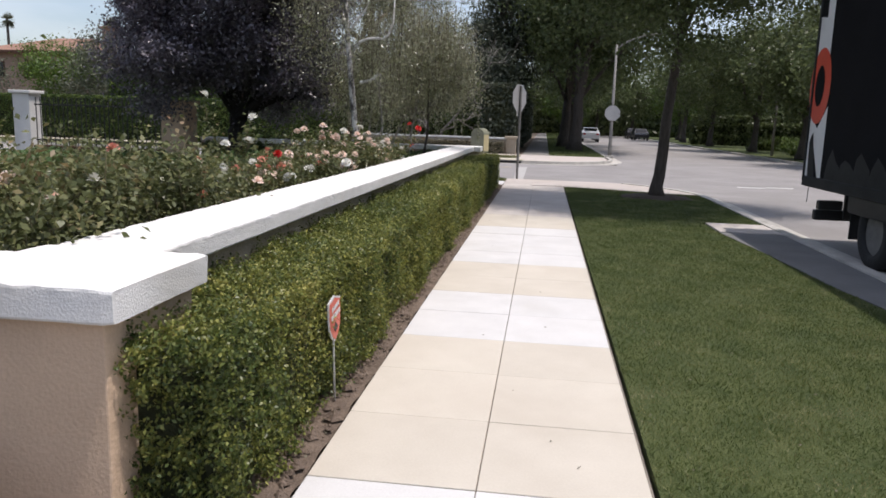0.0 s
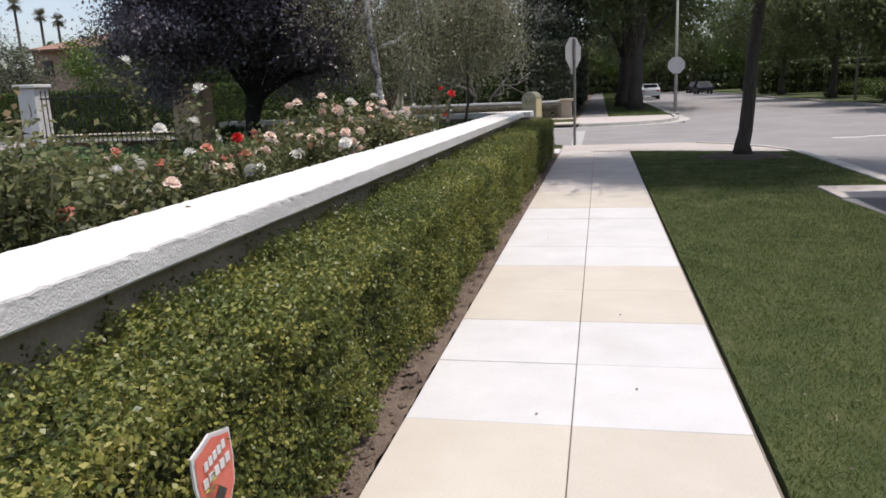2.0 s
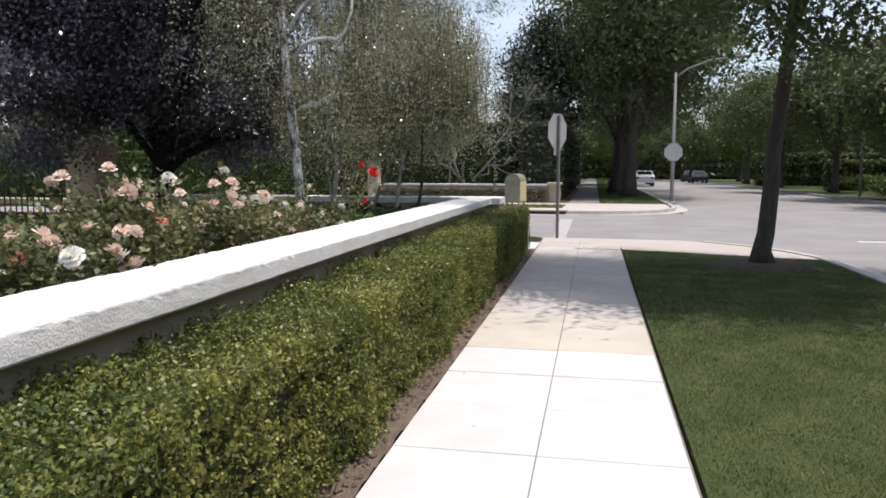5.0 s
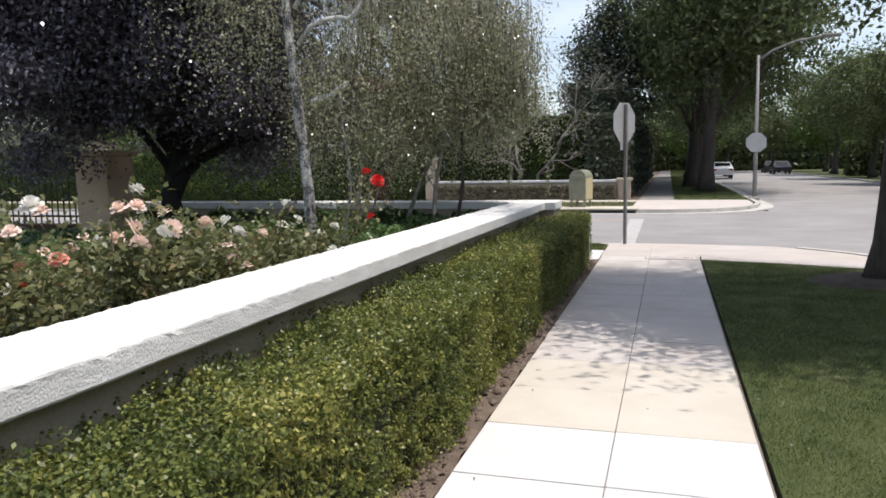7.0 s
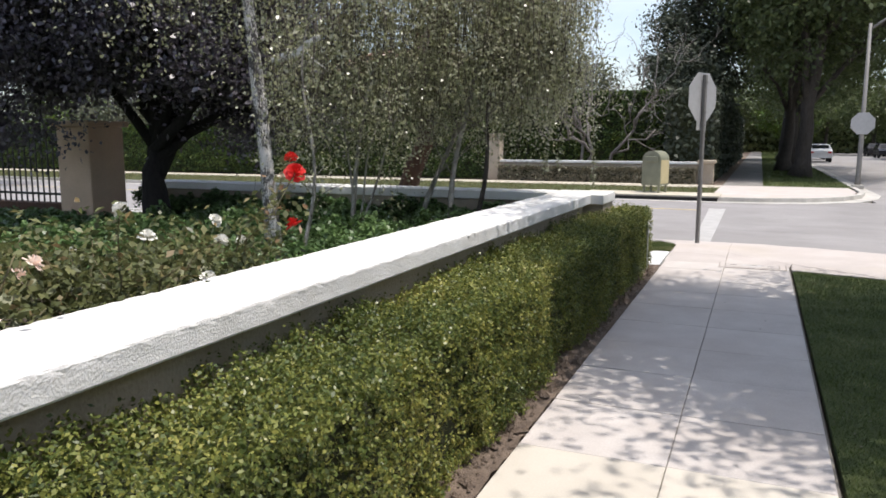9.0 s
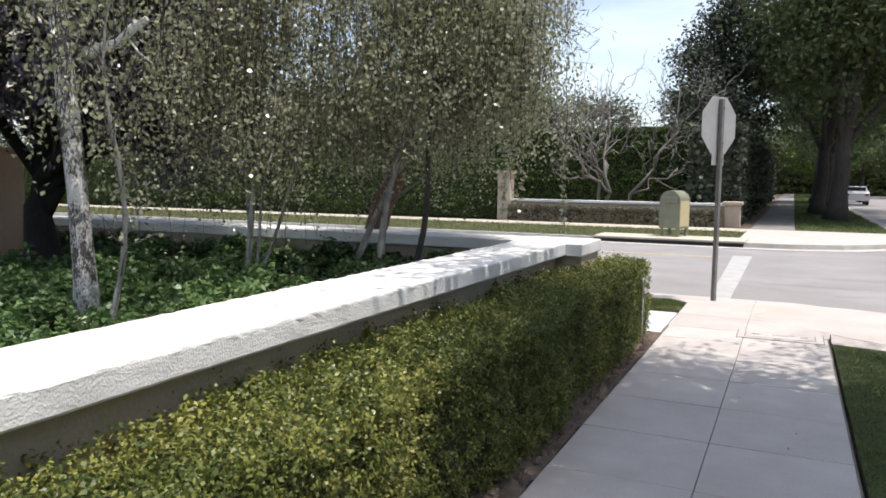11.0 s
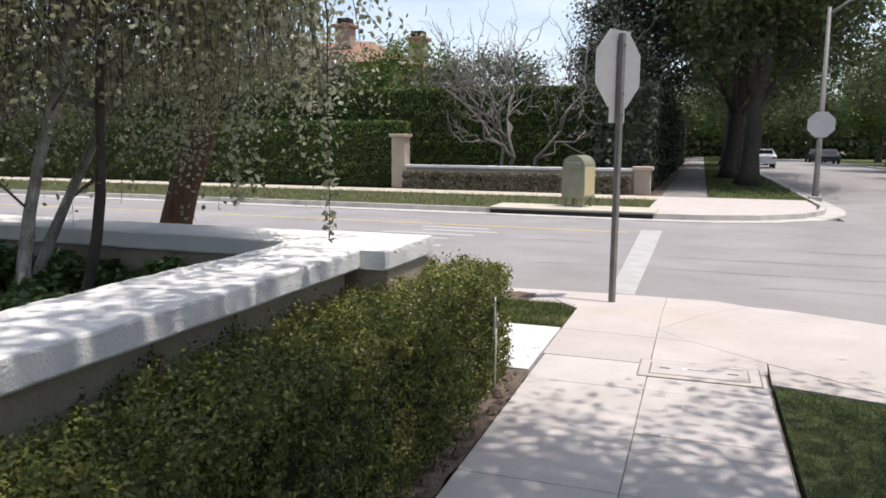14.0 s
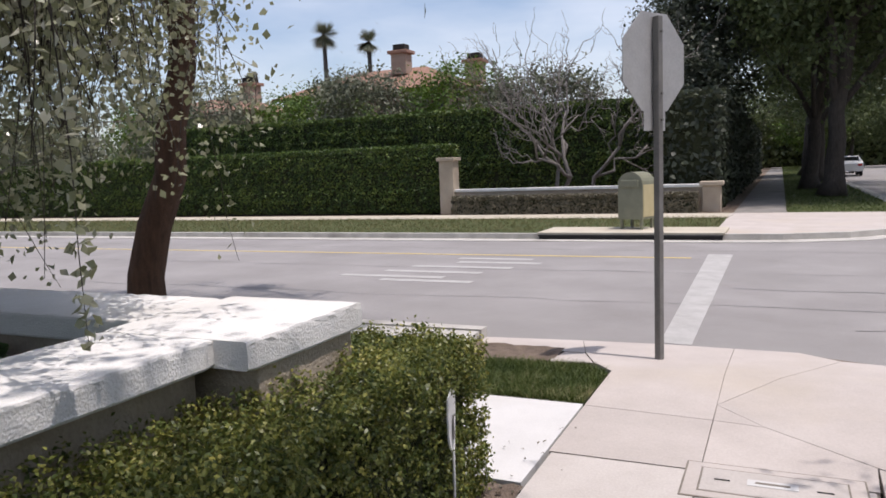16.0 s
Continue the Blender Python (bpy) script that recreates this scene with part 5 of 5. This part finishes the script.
olives = [(-9.5, 43, 5.6, 131), (-13.5, 45, 6.6, 132), (-18, 44, 6.4, 133), (-23, 46, 6.4, 134), (-28, 43, 7.0, 135), (-34, 46, 6.4, 136), (-41, 44, 6.0, 137), (-50, 48, 6.2, 138), (-58, 42, 5.6, 139)]
for x, y, h, s in olives:
    tree("olive_tree", (x, y, 0), [(0, 0, 0), (0.1, 0, 0.8), (0, 0, h * 0.5)], 0.18, (0, 0, h * 0.6), (h * 0.5, h * 0.45, h * 0.4), 0.2, 9500, 110, M["olive"] if s % 2 else M["bright_leaf"], M["bark"],
         "grey-green garden tree behind the hedges", s, 0.6, 5, group="garden trees behind the hedges")
behind = [(-24, 16.5, 4.6, 142, "bright_leaf"), (-21, 8.5, 6.5, 143, "tree_leaf"), (-27, 24, 8.0, 144, "conifer")]
for x, y, h, s, m in behind:
    tree("garden_tree", (x, y, 0.0), [(0, 0, 0), (0.1, 0, 1.0), (0, 0, h * 0.55)], 0.16, (0, 0, h * 0.58), (h * 0.36, h * 0.36, h * 0.42), 0.13, 9000, 90, M[m], M["bark"], "green garden tree behind the fence", s, 0.5, 5, group="trees behind the fence")


def palm(base, height, seed, label, fan=1.5):
    rng = np.random.default_rng(seed)
    t = thing("palm_tree", base, label, "tree")
    tubes("trunk", [([(0, 0, 0), (0.1, 0, height * 0.5), (0, 0, height)], [0.24, 0.2, 0.17])], M["bark"], t, 10)
    for k in range(34):
        a, el = rng.uniform(0, 2 * math.pi), rng.uniform(-0.9, 1.2)
        d = Vector((math.cos(a) * math.cos(el), math.sin(a) * math.cos(el), math.sin(el)))
        s = Vector((-math.sin(a), math.cos(a), 0))
        V, F = [], []
        for j in range(11):
            q = (j - 5) / 5
            dd = (d + s * q * 0.75).normalized()
            e = dd * fan * (1 - 0.25 * abs(q)) + Vector((0, 0, -0.25 * fan * (1 - math.sin(max(el, 0)))))
            o = len(V)
            V += [(0, 0, height), tuple(Vector((0, 0, height)) + e * 0.6 + s * 0.035), tuple(Vector((0, 0, height)) + e), tuple(Vector((0, 0, height)) + e * 0.6 - s * 0.035)]
            F.append((o, o + 1, o + 2, o + 3))
        plain("frond", V, F, M["olive"], t)
    return t


palm((-30.5, 66, 0), 12.0, 151, "distant fan palm above the roofs", 1.3)
palm((-33.5, 64, 0), 12.6, 152, "distant fan palm above the roofs", 1.5)
palm((-78, 90, 0), 15.4, 154, "distant fan palm on the skyline", 1.5)
palm((-74.2, 90, 0), 13.7, 155, "distant fan palm on the skyline", 1.4)
palm((-72.0, 90.5, 0), 13.1, 156, "distant fan palm on the skyline", 1.3)
palm((-41.0, 64, 0), 9.6, 153, "distant fan palm beside a tiled roof", 1.0)


def house(loc, size, eave, ridge, label, chimneys):
    w, d = size
    h = thing("house", loc, label, "house")
    part("wall", rbox((w, d, eave), (0, 0, eave / 2), 0.02), M["house_wall"], h, "warm stucco wall")
    o = 0.7
    V = [(-w / 2 - o, -d / 2 - o, eave), (w / 2 + o, -d / 2 - o, eave), (w / 2 + o, d / 2 + o, eave), (-w / 2 - o, d / 2 + o, eave), (-w / 2 + d / 2, 0, ridge), (w / 2 - d / 2, 0, ridge)]
    roof = plain("roof", V, [(0, 1, 5, 4), (1, 2, 5), (2, 3, 4, 5), (3, 0, 4), (3, 2, 1, 0)], M["roof"], h, "terracotta tiled hip roof")
    part("fascia", rbox((w + 1.4, 0.12, 0.25), (0, -d / 2 - o, eave - 0.1), 0.01), M["bark_red"], h)
    for cx, cy, cz in chimneys:
        c = part("chimney", rbox((1.3, 1.1, 1.6), (cx, cy, cz), 0.03), M["house_wall"], roof, "stucco chimney")
        part("chimney_cap", rbox((1.7, 1.5, 0.25), (cx, cy, cz + 0.9), 0.03), M["roof"], h)
        part("chimney_vent", rbox((1.0, 0.9, 0.5), (cx, cy, cz + 1.25), 0.03), M["bark_black"], h)
    for i in range(int(w / 3)):
        wx = -w / 2 + 1.5 + 3 * i
        win = part("window", rbox((1.1, 0.12, 1.5), (wx, -d / 2, eave - 1.7), 0.02), M["bark_red"], h, "dark framed window")
        part("pane", rbox((0.9, 0.04, 1.3), (wx, -d / 2 - 0.06, eave - 1.7), 0.0), M["glass"], win)
    return h


house((-28.4, 66, 0), (15, 9), 7.4, 9.6, "large stucco house with terracotta roof and chimneys", ((1.6, -1.5, 9.7), (7.2, 0.0, 8.7)))
house((-44.5, 64, 0), (13, 9), 6.6, 8.2, "stucco house with a low terracotta roof", ((3.4, 0.0, 8.3),))

# ---- across the wide street: shrubs, cars ----
bush_list = [(18.5, 46, 2.0, 0.9, "yellow_bush", 161), (21.5, 47, 2.2, 1.0, "yellow_bush", 162), (16.6, 47.6, 1.8, 0.9, "far_hedge", 163), (25, 48, 3.0, 1.2, "far_hedge", 164), (19, 58, 3.0, 1.2, "far_hedge", 165), (30, 46, 3.2, 1.3, "far_hedge", 166)]
for x, y, w, h, m, s in bush_list:
    tree("shrub", (x, y, -0.03), [(0, 0, 0), (0, 0, h * 0.3), (0, 0, h * 0.6)], 0.05, (0, 0, h * 0.5), (w * 0.5, w * 0.5, h * 0.45), 0.12, 2500, 40, M[m], M["bark"], "rounded garden shrub across the wide street", s, 0.2, 4, "shrub", 0.4, "shrubs across the wide street")
hedge("far_hedge_row", (8, 122, -0.1), (70, 4, 7.0), M["tree_leaf"], "dark wall of foliage at the end of the street", n=16000, leaf=0.75, rough=0.6, seed=169, faces="tf")
hedge("far_hedge_row", (28, 75, -0.05), (26, 1.5, 3.0), M["tree_leaf"], "dark hedge row closing the far gardens", n=9000, leaf=0.3, rough=0.3, seed=167, faces="tfl")
hedge("far_hedge_row", (24, 60, -0.05), (14, 1.5, 2.2), M["tree_leaf"], "dark clipped hedge in a far garden", n=7000, leaf=0.28, rough=0.3, seed=168, faces="tfl")


def car(loc, turn, mat, label):
    c = thing("parked_car", loc, label, "car", "parked cars in the distance")
    c.rotation_euler = (0, 0, radians(turn))
    prof = [(-2.2, 0.35), (2.2, 0.35), (2.25, 0.75), (1.3, 0.95), (0.7, 1.42), (-1.0, 1.45), (-1.75, 1.0), (-2.22, 0.9)]
    k = len(prof)
    V = [(-0.86, y, z) for y, z in prof] + [(0.86, y, z) for y, z in prof]
    for i in (4, 5):
        V[i], V[i + k] = (-0.64, *prof[i]), (0.64, *prof[i])
    F = [tuple(range(k))[::-1], tuple(range(k, 2 * k))] + [(i, (i + 1) % k, (i + 1) % k + k, i + k) for i in range(k)]
    body = plain("body", V, F, mat, c)
    for y, z, s in ((1.02, 1.18, 1), (-1.4, 1.22, -1)):
        part("windscreen", rbox((1.25, 0.04, 0.5), (0, y, z), 0.01, rot=Matrix.Rotation(radians(52 * s), 4, "X")), M["glass"], body)
    for sx in (-0.76, 0.76):
        part("side_window", rbox((0.04, 1.9, 0.34), (sx, -0.15, 1.2), 0.01), M["glass"], body)
        part("tail_light", rbox((0.26, 0.05, 0.14), (sx * 0.85, -2.21, 0.8), 0.01), M["lamp_red"], body)
        for wy in (-1.35, 1.4):
            wheel(sx, wy, 0.32, 0.2, c)
    return c


car((4.8, 74, -0.12), 0, M["car_white"], "white parked car at the far kerb")
car((5.0, 83, -0.12), 0, M["car_dark"], "dark parked car beyond the white one")
car((12.0, 92, -0.12), 180, M["car_dark"], "dark car parked at the opposite kerb")
car((12.1, 101, -0.12), 180, M["car_dark"], "dark car parked at the opposite kerb")

# woods closing the distance on all sides
wood_rng = np.random.default_rng(171)
P = []
for k in range(900):
    a = wood_rng.uniform(0, 2 * math.pi)
    d = wood_rng.uniform(105, 165)
    cx, cy = d * math.sin(a), 25 + d * math.cos(a)
    top = wood_rng.uniform(4, 9)
    q = wood_rng.normal(size=(150, 3)) * np.array([2.6, 2.6, top * 0.3])
    q[:, 2] = np.abs(q[:, 2] + top * 0.45)
    P.append(q + np.array([cx, cy, 0]))
P = np.concatenate(P)
tagged(pieces_mesh("far_woods", leaf_blades(P, wood_rng.normal(size=P.shape) + np.array([0, 0, 0.4]), 1.1, 0.8, wood_rng), 4, M["tree_leaf"]), "dark green belt of far woods", "woods", "", "stuff")

# ---- road marks ----
def mark(name, pts, mat, label, z=-0.116):
    V, F = slab(pts, z - 0.003, z)
    return structure(plain(name, V, F, mat), label, "road marking")


mark("crosswalk_line", [(-0.64, 18.2), (-0.36, 18.18), (-0.38, 24.9), (-0.78, 24.9)], M["paint_worn"], "worn white crosswalk line")
for i, (xa, xb, y) in enumerate(((-6.1, -4.3, 21.55), (-5.2, -3.7, 21.2), (-5.6, -3.9, 22.1), (-5.4, -3.6, 22.7), (-4.8, -3.3, 23.3), (-5.0, -3.6, 23.8))):
    mark("worn_letter_bar", [(xa, y - 0.10), (xb, y - 0.10), (xb, y + 0.10), (xa, y + 0.10)], M["paint_worn"], "worn white bar of road lettering")
mark("centre_line", [(-60, 24.3), (-1.0, 24.3), (-1.0, 24.4), (-60, 24.4)], M["paint_yellow"], "faded yellow centre line")
mark("worn_mark", [(6.0, 18.6), (6.8, 18.6), (6.8, 18.8), (6.0, 18.8)], M["paint"], "worn white dash on the road")
mark("worn_mark", [(6.9, 18.9), (7.7, 18.9), (7.7, 19.1), (6.9, 19.1)], M["paint"], "worn white dash on the road")

# hairline cracks in the asphalt
def crack(y, x0, x1, seed, wide=0.012):
    rng = np.random.default_rng(seed)
    k = int((x1 - x0) / 0.35)
    yy, V, F = y, [], []
    for i in range(k):
        yy += rng.normal() * 0.035
        w = wide * rng.uniform(0.3, 1.2)
        x = x0 + (x1 - x0) * i / (k - 1)
        V += [(x, yy - w, -0.1165), (x, yy + w, -0.1165)]
        if i:
            F.append((2 * i - 2, 2 * i, 2 * i + 1, 2 * i - 1))
    structure(plain("road_crack", V, F, M["pad"]), "thin dark tar-filled crack across the asphalt", "road crack")


for cy, ca, cb, cs in ((20.0, -14, 3, 201), (21.3, -0.2, 12, 202), (22.6, -16, 12, 203), (19.1, 1.0, 11, 204), (25.6, -20, 3, 205)):
    crack(cy, ca, cb, cs)

# bare ring of mulch round the street tree
ring_rng = np.random.default_rng(211)
V, F = [(2.82, 13.0, 0.05)], []
for j, rr in enumerate((0.35, 0.65, 0.85)):
    for k in range(24):
        a = 2 * math.pi * k / 24
        q = rr * ring_rng.uniform(0.9, 1.1)
        V.append((2.82 + q * math.cos(a), 13.0 + q * math.sin(a) * 0.85, (0.045, 0.04, -0.02)[j] + ring_rng.normal() * 0.004))
for k in range(24):
    F.append((0, 1 + k, 1 + (k + 1) % 24))
    for j in (0, 1):
        o = 1 + 24 * j
        F.append((o + k, o + 24 + k, o + 24 + (k + 1) % 24, o + (k + 1) % 24))
structure(plain("soil_ring", V, F, M["mulch"], smooth=True), "dark bare mulch ring round the street tree", "soil")

# ---- near corner: cross-street pavement, verge, landing ----
V, F = slab([(-60, 14.66), (-0.79, 14.66), (-0.79, 15.93), (-60, 15.93)], -0.05, -0.002)
structure(plain("pavement_cross", V, F, M["slab_white"]), "sunlit concrete pavement along the cross street", "pavement")
lawn("lawn_5", [(-1.78, 15.96), (-0.80, 15.96), (-0.80, 16.72), (-1.0, 16.88), (-1.78, 16.80)], "small patch of grass at the corner", 16000, 17, 0.0, 0.045)
lawn("lawn_6", [(-60, 15.96), (-1.82, 15.96), (-1.82, 16.8), (-2.25, 16.85), (-2.25, 17.35), (-60, 17.35)], "grass verge along the cross street", 60000, 18, 0.0, 0.06)
soil_bed("soil_patch", -2.2, -1.3, 16.82, 17.4, "bare reddish soil patch at the kerb", M["soil"], 19, 0.01, 0.08, -0.02)

# ---- pavement slabs ----
S = 0.762
walk_base = structure(plain("pavement", *slab([(-0.765, -9), (0.775, -9), (0.775, 15.1), (-0.765, 15.1)], -0.06, -0.016), M["joint"]), "concrete pavement of square slabs, some cleaned white", "pavement")
slab_meshes = {}


def slab_piece(mat, w, d, parent, loc, name="slab"):
    key = (mat, round(w, 3), round(d, 3))
    if key not in slab_meshes:
        bm = rbox((w, d, 0.05), (0, 0, -0.025), 0.003, 1)
        me = bpy.data.meshes.new(name)
        bm.to_mesh(me)
        bm.free()
        me.materials.append(M[mat])
        slab_meshes[key] = me
    o = new(name, slab_meshes[key])
    o.parent = parent
    o.location = loc
    return o


piece_rng = np.random.default_rng(91)
for row in range(-11, 20):
    if row in (1, 2, 5, 6, 7, 8, -3, -4):
        mat = "slab_white"
    elif row < 11:
        mat = "slab_beige"
    else:
        mat = "slab_grey"
    y0 = row * S
    for side in (-1, 1):
        d = S - (0.008 if mat != "slab_beige" else 0.004)
        if row == 19:
            d = 15.09 - y0 - 0.013
        o = slab_piece(mat, S - 0.005, d, walk_base, (side * S / 2, y0 + d / 2 + 0.003, piece_rng.uniform(-0.0015, 0.0015)))
        o.rotation_euler = (piece_rng.normal() * 0.0012, piece_rng.normal() * 0.0012, 0)

# landing at the corner, sloping down to the street
def landing_z(y):
    return -0.004 - 0.10 * max(0.0, min(1.0, (y - 16.9) / 1.2))


landing_edge = [(-0.79, 15.1), (0.775, 15.1), (0.785, 14.88), (1.92, 14.6), (3.1, 14.16), (3.9, 13.92), (3.9, 14.3), (3.6, 15.1), (3.08, 16.0), (2.4, 16.68), (1.72, 17.27), (1.15, 17.7), (0.5, 18.08), (-0.6, 18.1), (-1.3, 18.03), (-2.2, 17.88), (-2.2, 17.36), (-1.32, 17.36), (-1.32, 16.88), (-0.95, 16.9), (-0.79, 16.75)]
V, F = slab(landing_edge, -0.16, -0.113)
V2, F2 = slab([(-60, 17.36), (-2.22, 17.36), (-2.22, 17.74), (-60, 17.74)], -0.06, -0.003)
structure(plain("pavement_kerbside", V2, F2, M["kerb"]), "concrete strip beside the cross-street kerb", "pavement")
landing = structure(plain("pavement_corner", V, F, M["joint"]), "pale concrete corner landing with worn joints", "pavement")


def inset(poly, g=0.004):
    c = Vector((sum(p[0] for p in poly) / len(poly), sum(p[1] for p in poly) / len(poly)))
    out = []
    for p in poly:
        v = Vector(p) - c
        out.append(tuple(c + v * (1 - g / max(v.length, 0.01))))
    return out


def landing_slab(poly):
    """A landing slab, cut across so that it can follow the slope."""
    poly = inset(poly)
    bm = bmesh.new()
    vs = [bm.verts.new((x, y, 0)) for x, y in poly]
    bm.faces.new(vs)
    for yc in (16.9, 17.3, 17.7):
        bmesh.ops.bisect_plane(bm, geom=bm.verts[:] + bm.edges[:] + bm.faces[:], plane_co=(0, yc, 0), plane_no=(0, 1, 0))
    r = bmesh.ops.extrude_face_region(bm, geom=bm.faces[:])
    top = {v for v in r["geom"] if isinstance(v, bmesh.types.BMVert)}
    for v in bm.verts:
        v.co.z = landing_z(v.co.y) + (0 if v in top else -0.04)
    bmesh.ops.recalc_face_normals(bm, faces=bm.faces[:])
    return part("slab", bm, M["slab_pink"], landing)


for poly in ([(-0.78, 15.1), (0, 15.1), (0, 15.87), (-0.78, 15.92)],
             [(-0.78, 15.92), (0, 15.87), (0, 18.09), (-0.6, 18.1), (-1.3, 18.03), (-1.12, 17.38), (-0.95, 16.95), (-0.78, 16.75)],
             [(0, 15.1), (0.78, 15.1), (0.8, 15.4), (0.28, 15.84), (0, 15.87)],
             [(0, 15.87), (0.28, 15.84), (0.0, 16.17)],
             [(0.0, 16.17), (0.8, 17.78), (0.5, 18.08), (0, 18.09)],
             [(0.0, 16.17), (0.28, 15.84), (0.8, 15.4), (1.92, 14.62), (3.1, 14.16), (3.9, 13.94), (3.9, 14.3), (3.6, 15.1), (3.08, 16.0), (2.4, 16.68), (1.72, 17.27), (1.15, 17.7), (0.8, 17.78)],
             [(0.785, 14.89), (1.92, 14.61), (0.8, 15.39)],
             [(-2.2, 17.38), (-1.12, 17.38), (-1.3, 18.03), (-2.2, 17.88)], [(-1.3, 16.9), (-0.96, 16.95), (-1.12, 17.36), (-1.3, 17.36)]):
    landing_slab(poly)

# utility box lid set into the pavement
box = thing("utility_box", (0.33, 14.98, 0.0), "rectangular concrete utility box lid set into the pavement", "utility box")
part("surround_gap", rbox((0.80, 0.42, 0.006), (0, 0, 0.002), 0.002, 1), M["joint"], box, "dirt-filled gap round the frame")
part("frame", rbox((0.784, 0.404, 0.012), (0, 0, 0.0), 0.003, 1), M["slab_pink"], box, "pale concrete frame")
part("lid_gap", rbox((0.65, 0.285, 0.004), (0, 0, 0.0055), 0.001, 1), M["joint"], box, "dark gap round the lid")
part("lid", rbox((0.634, 0.269, 0.012), (0, 0, 0.0035), 0.003, 1), M["slab_grey"], box, "grey concrete lid")
part("word_plate", rbox((0.22, 0.07, 0.003), (0, 0.01, 0.0105), 0), M["slab_white"], box, "pale raised word plate")
part("word_bar", rbox((0.15, 0.018, 0.003), (0, 0.01, 0.0125), 0), M["joint"], box, "worn unreadable lettering bar")
for sx in (-0.22, 0.22):
    part("lifting_slot", rbox((0.07, 0.012, 0.003), (sx, 0, 0.0105), 0), M["dark"], box, "dark lifting slot")

# fallen leaves and petals on the pavement, soil and lawn edge
lit = np.random.default_rng(191)
n = 350
P = np.column_stack([np.concatenate([lit.uniform(-0.8, 0.8, 20), -0.78 - lit.beta(1, 2, 200) * 0.3, 0.8 + lit.beta(1, 3, 130) * 2.2]), lit.uniform(-3, 15.5, n), np.full(n, 0.012)])
P[:20, 2] = 0.006
P[220:, 2] = 0.03
tagged(pieces_mesh("leaf_litter", leaf_blades(P, lit.normal(size=P.shape) * 0.25 + np.array([0, 0, 1.0]), 0.022, 0.015, lit), 4, M["dry_leaf"]), "scattered dry leaves on pavement, soil and grass", "leaf litter", "", "stuff")
